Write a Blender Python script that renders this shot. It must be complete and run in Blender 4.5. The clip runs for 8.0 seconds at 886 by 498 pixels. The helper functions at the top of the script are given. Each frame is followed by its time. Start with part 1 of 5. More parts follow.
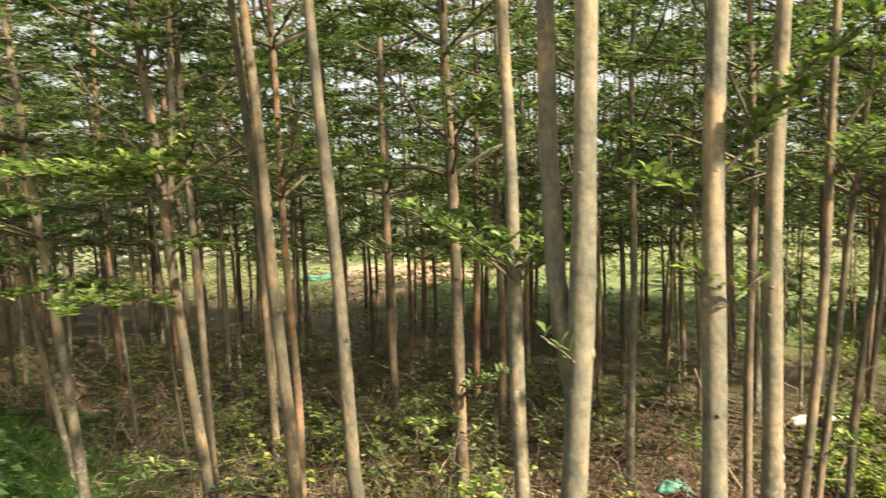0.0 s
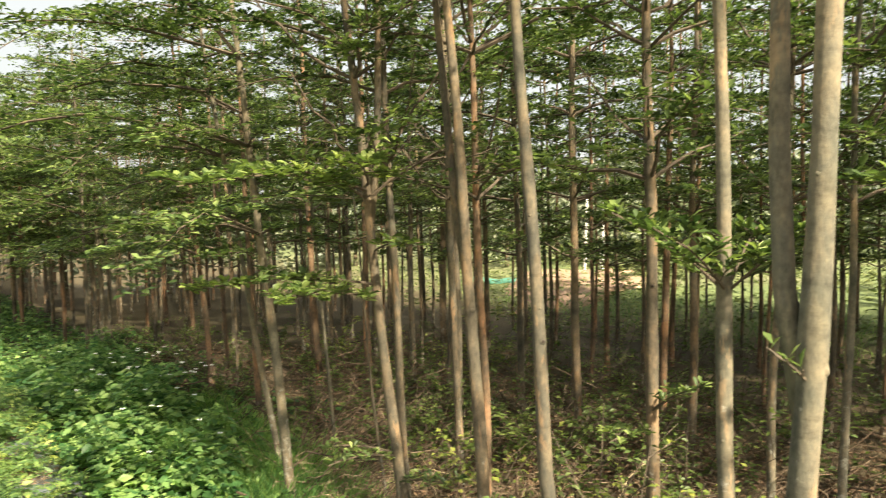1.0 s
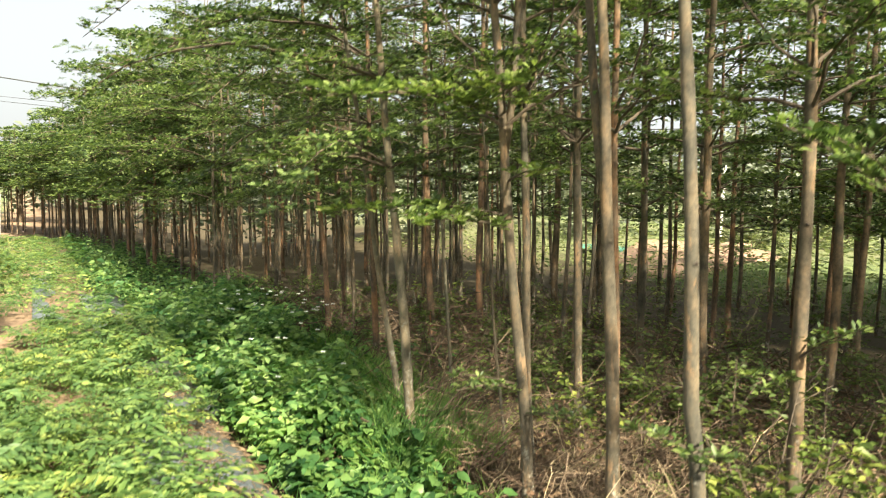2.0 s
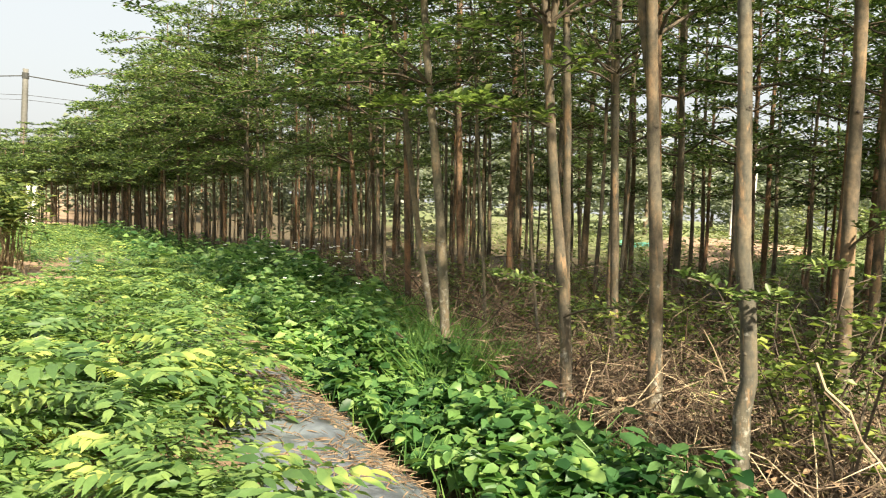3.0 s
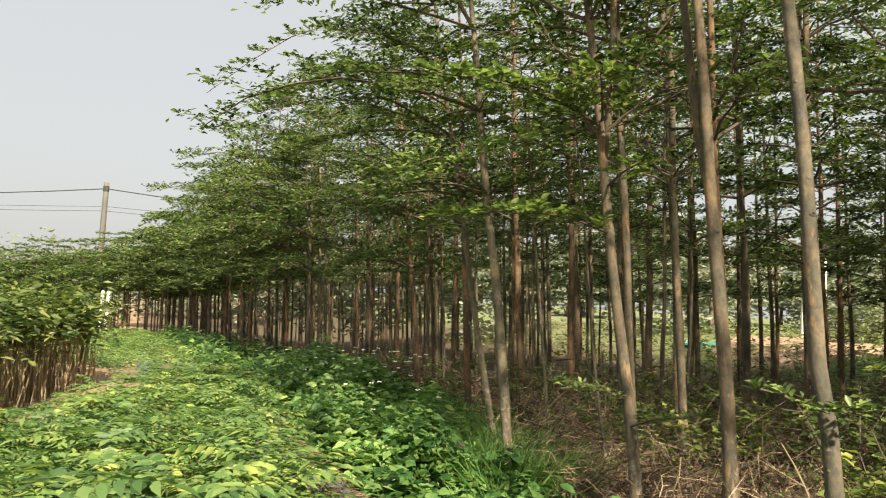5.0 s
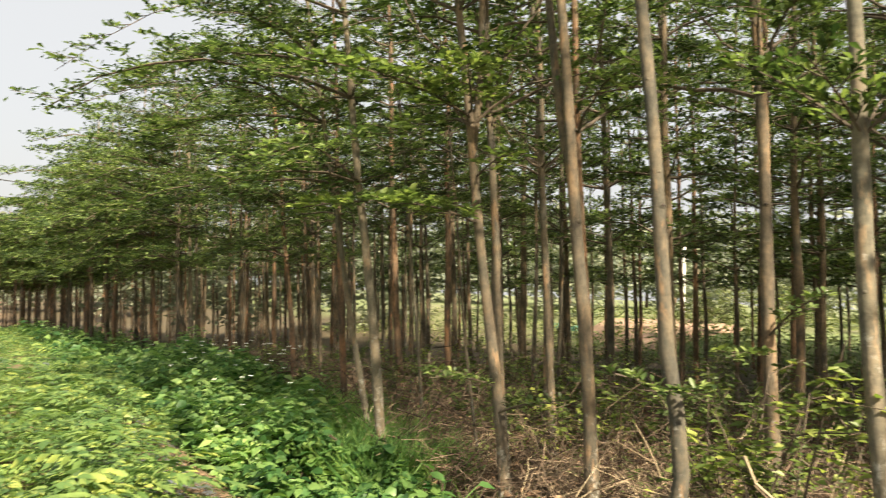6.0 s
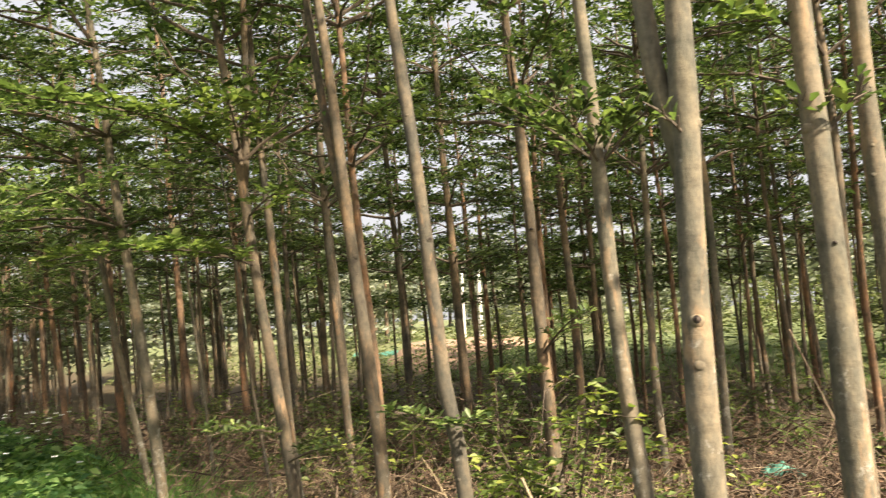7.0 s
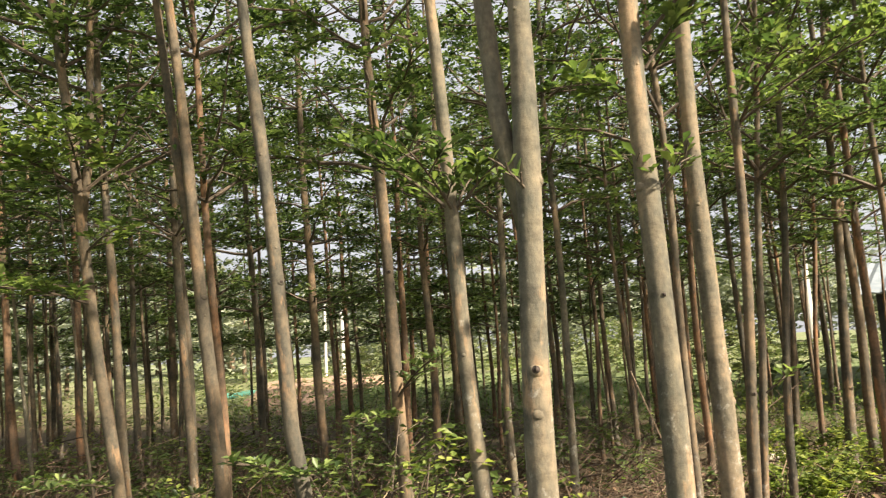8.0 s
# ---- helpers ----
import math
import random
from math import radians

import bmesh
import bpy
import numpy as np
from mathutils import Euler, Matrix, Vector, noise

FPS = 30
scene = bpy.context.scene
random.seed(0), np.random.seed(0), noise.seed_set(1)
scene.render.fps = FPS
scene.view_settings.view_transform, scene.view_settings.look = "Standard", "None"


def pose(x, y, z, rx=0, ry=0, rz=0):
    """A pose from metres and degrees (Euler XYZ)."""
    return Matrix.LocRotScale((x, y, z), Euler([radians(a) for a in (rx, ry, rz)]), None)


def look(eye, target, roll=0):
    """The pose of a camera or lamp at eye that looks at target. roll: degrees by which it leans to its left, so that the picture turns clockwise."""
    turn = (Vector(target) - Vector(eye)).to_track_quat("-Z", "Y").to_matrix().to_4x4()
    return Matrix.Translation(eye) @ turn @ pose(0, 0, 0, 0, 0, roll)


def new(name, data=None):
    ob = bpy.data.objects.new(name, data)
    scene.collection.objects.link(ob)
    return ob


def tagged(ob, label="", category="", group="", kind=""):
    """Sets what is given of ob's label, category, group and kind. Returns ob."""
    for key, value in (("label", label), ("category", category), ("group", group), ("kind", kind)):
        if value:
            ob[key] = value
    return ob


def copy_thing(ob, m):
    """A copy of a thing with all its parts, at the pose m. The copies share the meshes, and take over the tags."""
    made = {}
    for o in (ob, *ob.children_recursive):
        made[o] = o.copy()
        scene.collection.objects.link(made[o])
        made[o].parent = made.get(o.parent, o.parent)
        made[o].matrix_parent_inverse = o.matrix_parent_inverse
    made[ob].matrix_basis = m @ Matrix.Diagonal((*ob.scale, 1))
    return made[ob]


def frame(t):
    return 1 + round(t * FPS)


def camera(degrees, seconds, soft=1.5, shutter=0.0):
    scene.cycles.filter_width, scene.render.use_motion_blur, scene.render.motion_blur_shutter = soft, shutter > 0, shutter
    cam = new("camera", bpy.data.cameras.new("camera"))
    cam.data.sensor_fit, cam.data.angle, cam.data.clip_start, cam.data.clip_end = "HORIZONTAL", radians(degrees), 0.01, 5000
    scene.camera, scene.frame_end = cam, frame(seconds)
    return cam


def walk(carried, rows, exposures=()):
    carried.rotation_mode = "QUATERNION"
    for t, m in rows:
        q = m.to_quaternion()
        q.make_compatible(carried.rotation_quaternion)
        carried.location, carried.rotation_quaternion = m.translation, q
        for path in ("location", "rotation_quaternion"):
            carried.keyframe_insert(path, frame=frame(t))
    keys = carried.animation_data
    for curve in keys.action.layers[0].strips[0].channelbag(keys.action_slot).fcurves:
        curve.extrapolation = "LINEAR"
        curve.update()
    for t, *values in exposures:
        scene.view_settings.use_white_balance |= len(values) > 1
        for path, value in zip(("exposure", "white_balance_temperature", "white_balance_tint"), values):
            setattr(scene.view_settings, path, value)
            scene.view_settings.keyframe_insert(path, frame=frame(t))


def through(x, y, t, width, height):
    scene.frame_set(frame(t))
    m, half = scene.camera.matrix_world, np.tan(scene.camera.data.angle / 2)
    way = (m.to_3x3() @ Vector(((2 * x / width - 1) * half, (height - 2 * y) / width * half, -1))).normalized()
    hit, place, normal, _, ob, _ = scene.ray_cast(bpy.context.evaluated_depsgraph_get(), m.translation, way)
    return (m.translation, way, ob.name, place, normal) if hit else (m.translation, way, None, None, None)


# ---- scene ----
cam = camera(62.8, 8.0, 1.1, 0.3)
EXPOSURES = [(0.0, 2.05, 6850, 2), (0.5, 2.05, 6900, 2), (1.5, 2.06, 6850, 0), (2.0, 2.12, 6600, 0), (3.4, 1.87, 6650, 3), (4.2, 1.73, 6700, 4), (5.4, 1.64, 6800, 3), (6.0, 1.86, 6850, 5), (6.5, 1.96, 6800, 8), (7.0, 1.93, 6750, 9), (7.5, 1.92, 6700, 9), (8.0, 1.80, 6600, 8)]
PATH = [
    (0, (0.256, 0.028, 2.234), (0.085, 2.018, 2.146), 0.3),
    (0.5, (0.206, 0.027, 2.232), (-0.228, 1.979, 2.188), 1.3),
    (1, (0.158, 0.008, 2.217), (-0.483, 1.901, 2.136), 1.4),
    (1.5, (0.105, -0.028, 2.208), (-0.707, 1.794, 2.062), 0.5),
    (2, (-0.02, -0.014, 1.961), (-0.913, 1.768, 1.793), 3.1),
    (2.2, (-0.076, -0.056, 1.689), (-0.959, 1.733, 1.544), 4.0),
    (3.3, (-0.046, -0.097, 1.24), (-1.048, 1.631, 1.133), 3.7),
    (3.5, (-0.05, -0.112, 1.251), (-1.089, 1.594, 1.167), 3.6),
    (4, (-0.048, -0.147, 1.283), (-1.19, 1.494, 1.251), 3.0),
    (4.2, (-0.053, -0.141, 1.274), (-1.216, 1.486, 1.294), 2.8),
    (5.3, (-0.049, -0.09, 1.3), (-1.097, 1.607, 1.448), 3.3),
    (5.5, (-0.046, -0.077, 1.296), (-1.039, 1.654, 1.423), 3.5),
    (6, (-0.008, -0.036, 1.318), (-0.829, 1.784, 1.438), 2.3),
    (6.5, (0.053, 0.047, 1.352), (-0.47, 1.971, 1.51), -1.2),
    (7, (0.104, 0.079, 1.375), (-0.203, 2.046, 1.569), -2.9),
    (7.5, (0.154, 0.097, 1.4), (0.074, 2.083, 1.621), -3.3),
    (8, (0.156, 0.091, 1.407), (0.22, 2.071, 1.682), -2.9),
]
walk(cam, [(t, look(eye, target, roll)) for t, eye, target, roll in PATH], EXPOSURES)

# ---- light ----
SUN_AZ, SUN_EL = radians(127), radians(41)
TO_SUN = Vector((math.sin(SUN_AZ) * math.cos(SUN_EL), math.cos(SUN_AZ) * math.cos(SUN_EL), math.sin(SUN_EL)))
sun = new("sun", bpy.data.lights.new("sun", "SUN"))
sun.data.energy, sun.data.angle, sun.data.color = 5.0, radians(2.5), (1.0, 0.87, 0.68)
sun.matrix_world = look(TO_SUN * 60, (0, 0, 0))

world = bpy.data.worlds.new("hazy_sky")
scene.world = world
world.use_nodes = True
wn, wl = world.node_tree.nodes, world.node_tree.links
sky = wn.new("ShaderNodeTexSky")
sky.sky_type, sky.sun_disc = "NISHITA", False
sky.sun_elevation, sky.sun_rotation = SUN_EL, SUN_AZ
sky.air_density, sky.dust_density, sky.ozone_density = 1.0, 6.0, 0.6
haze = wn.new("ShaderNodeMix")
haze.data_type = "RGBA"
haze.inputs[0].default_value = 0.62
haze.inputs[7].default_value = (9.7, 9.5, 9.9, 1)
wl.new(sky.outputs[0], haze.inputs[6])
wl.new(haze.outputs[2], wn["Background"].inputs[0])
wn["Background"].inputs[1].default_value = 0.034

# ---- plan: s runs along the edge of the plantation, n goes into it ----
S_AXIS, N_AXIS = np.array([-0.83, 0.557]), np.array([0.557, 0.83])


def at(s, n):
    return s * S_AXIS + n * N_AXIS


def sn_of(x, y):
    return x * S_AXIS[0] + y * S_AXIS[1], x * N_AXIS[0] + y * N_AXIS[1]


def smooth(a, b, v):
    f = np.clip((v - a) / (b - a), 0, 1)
    return f * f * (3 - 2 * f)


def ground_z(s, n):
    """Height of the ground: the raised bed, the furrow beside it, the floor of the plantation that falls away along the rows, and the higher field behind."""
    s, n = np.asarray(s, float), np.asarray(n, float)
    bed = 0.20 * (1 - smooth(0.95, 1.33, n)) * smooth(-3.9, -3.3, n) * smooth(-9, -8, s) * (1 - smooth(26, 30, s))
    furrow = -0.10 * np.exp(-((n - 1.58) / 0.24) ** 2) * smooth(-2, 1, s) * (1 - smooth(16, 24, s))
    fall = -0.037 * (np.clip(s, 8.5, 60) - 8.5) * (1 - smooth(6, 16, n))
    rise = 0.7 * smooth(11.0, 16.5, n)
    near = np.exp(-((n - 3) / 9) ** 2 - (s / 22) ** 2)
    bumps = 0.022 * np.sin(2.3 * s + 1.1 * n) * np.sin(1.7 * n - 0.6 * s) + 0.015 * np.sin(5.1 * s) * np.cos(4.3 * n)
    return bed + furrow + fall + rise + bumps * near


# ---- materials ----
def material(name, rough=0.8):
    m = bpy.data.materials.new(name)
    m.use_nodes = True
    nt = m.node_tree
    b = nt.nodes["Principled BSDF"]
    b.inputs["Roughness"].default_value = rough
    return m, nt, b


def noise_node(nt, scale, detail=4.0, rough=0.6, vec=None, stretch=None):
    t = nt.nodes.new("ShaderNodeTexNoise")
    t.inputs["Scale"].default_value, t.inputs["Detail"].default_value = scale, detail
    t.inputs["Roughness"].default_value = rough
    if vec is not None:
        if stretch:
            mp = nt.nodes.new("ShaderNodeMapping")
            mp.inputs["Scale"].default_value = stretch
            nt.links.new(vec, mp.inputs[0])
            vec = mp.outputs[0]
        nt.links.new(vec, t.inputs["Vector"])
    return t


def ramp(nt, fac, *stops):
    r = nt.nodes.new("ShaderNodeValToRGB")
    e = r.color_ramp.elements
    while len(e) < len(stops):
        e.new(0.5)
    for k, (p, c) in enumerate(stops):
        e[k].position, e[k].color = p, (*c, 1)
    nt.links.new(fac, r.inputs[0])
    return r


def mix(nt, fac, a, b, mode="MIX"):
    m = nt.nodes.new("ShaderNodeMix")
    m.data_type, m.blend_type = "RGBA", mode
    for k, v in ((0, fac), (6, a), (7, b)):
        if isinstance(v, (int, float)):
            m.inputs[k].default_value = v
        elif isinstance(v, tuple):
            m.inputs[k].default_value = (*v, 1)
        else:
            nt.links.new(v, m.inputs[k])
    return m.outputs[2]


def bump(nt, b, height, strength, distance=0.01):
    n = nt.nodes.new("ShaderNodeBump")
    n.inputs["Strength"].default_value, n.inputs["Distance"].default_value = strength, distance
    nt.links.new(height, n.inputs["Height"])
    nt.links.new(n.outputs[0], b.inputs["Normal"])


def math_node(nt, op, a, b=0.0):
    m = nt.nodes.new("ShaderNodeMath")
    m.operation = op
    for k, v in ((0, a), (1, b)):
        if isinstance(v, (int, float)):
            m.inputs[k].default_value = v
        else:
            nt.links.new(v, m.inputs[k])
    return m.outputs[0]


def leaf_material(name, dark, mid, light, through=0.35, rough=0.45, young=None, patchy=7.0):
    """Leaves: colour varies leaf by leaf and in patches, and daylight shines through them."""
    m, nt, b = material(name, rough)
    g = nt.nodes.new("ShaderNodeNewGeometry")
    c1 = ramp(nt, g.outputs["Random Per Island"], (0.0, dark), (0.55, mid), (1.0, light))
    patch = noise_node(nt, 1.6, 2, vec=g.outputs["Position"])
    tone = ramp(nt, patch.outputs["Fac"], (0.3, (0.72, 0.78, 0.8)), (0.7, (1.18, 1.12, 0.95)))
    col = mix(nt, 1.0, c1.outputs[0], tone.outputs[0], "MULTIPLY")
    fine = noise_node(nt, 60, 3, vec=g.outputs["Position"])
    col = mix(nt, 0.25, col, ramp(nt, fine.outputs["Fac"], (0.3, (0.5, 0.5, 0.5)), (0.7, (1.3, 1.3, 1.3))).outputs[0], "MULTIPLY")
    # pale patches: young leaves, and on tree crowns lit-looking clumps painted in
    if young:
        shoots = noise_node(nt, patchy, 2, 0.5, g.outputs["Position"])
        col = mix(nt, ramp(nt, shoots.outputs["Fac"], (0.59, (0, 0, 0)), (0.70, (1, 1, 1))).outputs[0], col, young)
    nt.links.new(col, b.inputs["Base Color"])
    b.inputs["Specular IOR Level"].default_value = 0.35
    tr = nt.nodes.new("ShaderNodeBsdfTranslucent")
    nt.links.new(mix(nt, 1.0, col, (1.36, 1.5, 0.94), "MULTIPLY"), tr.inputs[0])
    ms = nt.nodes.new("ShaderNodeMixShader")
    ms.inputs[0].default_value = through
    nt.links.new(b.outputs[0], ms.inputs[1])
    nt.links.new(tr.outputs[0], ms.inputs[2])
    nt.links.new(ms.outputs[0], nt.nodes["Material Output"].inputs[0])
    return m


def bark_material(name, dark, grey, tan, spots, spot_top):
    """Smooth bark: grey and tan blotches, dark stains, fine streaks, pale lichen flecks low on the stem."""
    m, nt, b = material(name, 0.9)
    co = nt.nodes.new("ShaderNodeTexCoord").outputs["Object"]
    ri = nt.nodes.new("ShaderNodeObjectInfo").outputs["Random"]
    shift = nt.nodes.new("ShaderNodeVectorMath")
    nt.links.new(co, shift.inputs[0])
    cmb = nt.nodes.new("ShaderNodeCombineXYZ")
    nt.links.new(math_node(nt, "MULTIPLY", ri, 37.0), cmb.inputs[2])
    nt.links.new(cmb.outputs[0], shift.inputs[1])
    co2 = shift.outputs[0]
    big = noise_node(nt, 5.0, 6, 0.7, co2, (2.2, 2.2, 1.0))
    c = ramp(nt, big.outputs["Fac"], (0.30, dark), (0.45, grey), (0.56, tuple(0.5 * (p + q) for p, q in zip(grey, tan))), (0.68, tan)).outputs[0]
    c = mix(nt, 1.0, c, ramp(nt, ri, (0.0, (0.80, 0.83, 0.84)), (1.0, (1.18, 1.06, 0.95))).outputs[0], "MULTIPLY")
    skin = noise_node(nt, 1.7, 3, 0.6, co2, (3.0, 3.0, 1.0))
    c = mix(nt, 0.75, c, ramp(nt, skin.outputs["Fac"], (0.36, (0.70, 0.75, 0.72)), (0.52, (1.0, 1.0, 0.97)), (0.66, (1.32, 1.18, 1.04))).outputs[0], "MULTIPLY")
    peel = noise_node(nt, 3.4, 5, 0.7, co2, (3.2, 3.2, 0.8))
    c = mix(nt, ramp(nt, peel.outputs["Fac"], (0.57, (0, 0, 0)), (0.64, (0.75, 0.75, 0.75))).outputs[0], c, tuple(q * k for q, k in zip(tan, (1.30, 1.08, 0.90))))
    fine = noise_node(nt, 48, 5, 0.65, co2, (1.0, 1.0, 0.75))
    c = mix(nt, 0.45, c, ramp(nt, fine.outputs["Fac"], (0.32, (0.42, 0.41, 0.40)), (0.5, (0.95, 0.95, 0.95)), (0.68, (1.4, 1.38, 1.32))).outputs[0], "MULTIPLY")
    ring = noise_node(nt, 7.0, 4, 0.7, co2, (0.8, 0.8, 2.4))
    c = mix(nt, 0.42, c, ramp(nt, ring.outputs["Fac"], (0.34, (0.45, 0.43, 0.40)), (0.46, (1.0, 1.0, 1.0))).outputs[0], "MULTIPLY")
    lich = noise_node(nt, 24, 6, 0.68, co2, (1.0, 1.0, 0.8))
    z = nt.nodes.new("ShaderNodeSeparateXYZ")
    nt.links.new(co, z.inputs[0])
    low = nt.nodes.new("ShaderNodeMapRange")
    for k, v in ((1, 0.1), (2, spot_top), (3, 0.49), (4, 0.67)):
        low.inputs[k].default_value = v
    nt.links.new(z.outputs[2], low.inputs[0])
    f = math_node(nt, "MULTIPLY", math_node(nt, "SUBTRACT", lich.outputs["Fac"], low.outputs[0]), 5.0)
    cl = nt.nodes.new("ShaderNodeClamp")
    nt.links.new(f, cl.inputs[0])
    c = mix(nt, cl.outputs[0], c, spots)
    nt.links.new(c, b.inputs["Base Color"])
    hgt = math_node(nt, "ADD", fine.outputs["Fac"], math_node(nt, "MULTIPLY", ring.outputs["Fac"], 0.9))
    bump(nt, b, hgt, 0.4, 0.006)
    return m


def plain_material(name, a, b_col, scale=20.0, rough=0.8, relief=0.3, metal=0.0):
    m, nt, b = material(name, rough)
    g = nt.nodes.new("ShaderNodeNewGeometry")
    n1 = noise_node(nt, scale, 5, 0.65, g.outputs["Position"])
    n2 = noise_node(nt, scale * 0.09, 2, 0.5, g.outputs["Position"])
    c = ramp(nt, n1.outputs["Fac"], (0.3, a), (0.7, b_col)).outputs[0]
    c = mix(nt, 0.5, c, ramp(nt, n2.outputs["Fac"], (0.3, (0.7, 0.7, 0.7)), (0.7, (1.25, 1.25, 1.25))).outputs[0], "MULTIPLY")
    nt.links.new(c, b.inputs["Base Color"])
    b.inputs["Metallic"].default_value = metal
    bump(nt, b, n1.outputs["Fac"], relief, 0.01)
    return m


def litter_material(name, *cols):
    m, nt, b = material(name, 0.9)
    g = nt.nodes.new("ShaderNodeNewGeometry")
    c = ramp(nt, g.outputs["Random Per Island"], *[(k / (len(cols) - 1), v) for k, v in enumerate(cols)]).outputs[0]
    f = noise_node(nt, 45, 3, vec=g.outputs["Position"])
    c = mix(nt, 0.4, c, ramp(nt, f.outputs["Fac"], (0.3, (0.55, 0.55, 0.55)), (0.7, (1.3, 1.3, 1.3))).outputs[0], "MULTIPLY")
    nt.links.new(c, b.inputs["Base Color"])
    return m


def ground_material():
    m, nt, b = material("ground_soil", 0.95)
    g = nt.nodes.new("ShaderNodeNewGeometry").outputs["Position"]
    dot = nt.nodes.new("ShaderNodeVectorMath")
    dot.operation = "DOT_PRODUCT"
    nt.links.new(g, dot.inputs[0])
    dot.inputs[1].default_value = (N_AXIS[0], N_AXIS[1], 0)
    wob = noise_node(nt, 0.55, 4, 0.6, g)
    n = math_node(nt, "ADD", dot.outputs["Value"], math_node(nt, "MULTIPLY", math_node(nt, "SUBTRACT", wob.outputs["Fac"], 0.5), 3.0))
    fine = noise_node(nt, 30, 6, 0.7, g)
    mid = noise_node(nt, 4.0, 4, 0.6, g)
    soil = ramp(nt, fine.outputs["Fac"], (0.3, (0.055, 0.035, 0.02)), (0.7, (0.16, 0.105, 0.06))).outputs[0]
    leafy = ramp(nt, fine.outputs["Fac"], (0.3, (0.030, 0.019, 0.012)), (0.55, (0.080, 0.048, 0.028)), (0.75, (0.145, 0.092, 0.054))).outputs[0]
    leafy = mix(nt, math_node(nt, "MULTIPLY", mid.outputs["Fac"], 0.45), leafy, (0.06, 0.075, 0.025))
    field = ramp(nt, mid.outputs["Fac"], (0.35, (0.07, 0.10, 0.034)), (0.65, (0.165, 0.20, 0.075))).outputs[0]
    field = mix(nt, ramp(nt, noise_node(nt, 0.12, 3, 0.5, g).outputs["Fac"], (0.45, (0, 0, 0)), (0.6, (1, 1, 1))).outputs[0], field, (0.165, 0.165, 0.085))

    def step(a, c):
        r = nt.nodes.new("ShaderNodeMapRange")
        r.inputs[1].default_value, r.inputs[2].default_value = a, c
        nt.links.new(n, r.inputs[0])
        return r.outputs[0]
    tread = ramp(nt, fine.outputs["Fac"], (0.3, (0.20, 0.125, 0.078)), (0.7, (0.36, 0.245, 0.165))).outputs[0]
    soil = mix(nt, step(-0.2, 0.9), mix(nt, step(-2.6, -1.6), field, tread), soil)
    c = mix(nt, step(1.2, 2.4), soil, leafy)
    c = mix(nt, step(12.2, 14.2), c, field)
    nt.links.new(c, b.inputs["Base Color"])
    bump(nt, b, math_node(nt, "ADD", fine.outputs["Fac"], mid.outputs["Fac"]), 0.7, 0.03)
    return m


BARK = bark_material("bark_smooth_grey", (0.038, 0.033, 0.027), (0.085, 0.074, 0.058), (0.19, 0.14, 0.092), (0.36, 0.34, 0.30), 1.3)
BARK_PALE = bark_material("bark_lichen_pale", (0.050, 0.047, 0.037), (0.118, 0.109, 0.087), (0.218, 0.178, 0.128), (0.41, 0.39, 0.345), 2.1)
BARK_RED = bark_material("bark_peeling_red", (0.042, 0.030, 0.022), (0.105, 0.076, 0.054), (0.25, 0.145, 0.085), (0.32, 0.28, 0.23), 0.7)
TWIG = plain_material("twig_bark", (0.04, 0.03, 0.022), (0.11, 0.08, 0.055), 40)
SCAR = plain_material("scar_wood", (0.012, 0.009, 0.007), (0.05, 0.032, 0.023), 60)
DEAD = litter_material("dead_wood", (0.036, 0.025, 0.018), (0.102, 0.068, 0.046), (0.225, 0.162, 0.114), (0.074, 0.041, 0.026))
# its last colour mottles crowns with painted highlights as well as light shoots
LEAF = leaf_material("tree_leaf", (0.018, 0.034, 0.013), (0.072, 0.114, 0.040), (0.215, 0.270, 0.098), 0.38, 0.42, (0.245, 0.31, 0.112), 4.0)
# lighter copy of the tree leaf: sunlight is put into its colour
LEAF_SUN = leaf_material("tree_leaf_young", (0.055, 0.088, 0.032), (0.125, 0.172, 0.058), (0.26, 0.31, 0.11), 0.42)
CROP = leaf_material("crop_leaf", (0.055, 0.110, 0.040), (0.118, 0.198, 0.070), (0.235, 0.315, 0.105), 0.40, 0.48, (0.37, 0.41, 0.115), 5.0)
WEED = leaf_material("weed_leaf", (0.016, 0.056, 0.020), (0.075, 0.165, 0.056), (0.20, 0.31, 0.10), 0.42, 0.45, (0.24, 0.34, 0.105))
# brighter than the weed leaf: lifts the thicket out of the trees' shade
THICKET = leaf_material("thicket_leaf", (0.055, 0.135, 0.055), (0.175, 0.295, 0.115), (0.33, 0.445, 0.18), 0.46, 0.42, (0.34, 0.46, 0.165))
GRASS = leaf_material("grass_blade", (0.075, 0.165, 0.055), (0.14, 0.26, 0.08), (0.26, 0.37, 0.125), 0.48)
SHRUB = leaf_material("shrub_leaf", (0.065, 0.10, 0.028), (0.165, 0.215, 0.058), (0.36, 0.38, 0.105), 0.45)
FLOOR_LEAF = leaf_material("undergrowth_leaf", (0.042, 0.066, 0.022), (0.100, 0.142, 0.045), (0.21, 0.26, 0.085), 0.42, 0.5)
FIELD_LEAF = leaf_material("field_weed_leaf", (0.08, 0.105, 0.045), (0.14, 0.165, 0.075), (0.26, 0.28, 0.14), 0.35, 0.6)
DRYLEAF = litter_material("dry_leaf", (0.070, 0.040, 0.024), (0.15, 0.088, 0.052), (0.25, 0.165, 0.10), (0.10, 0.055, 0.032))
STRAW = litter_material("brown_straw", (0.15, 0.095, 0.058), (0.27, 0.19, 0.12), (0.09, 0.055, 0.034))
STALK = litter_material("dry_stalk", (0.20, 0.15, 0.095), (0.33, 0.26, 0.17), (0.13, 0.085, 0.05))
STALK_STEM = litter_material("standing_stalk", (0.24, 0.180, 0.112), (0.42, 0.335, 0.220), (0.14, 0.096, 0.058))
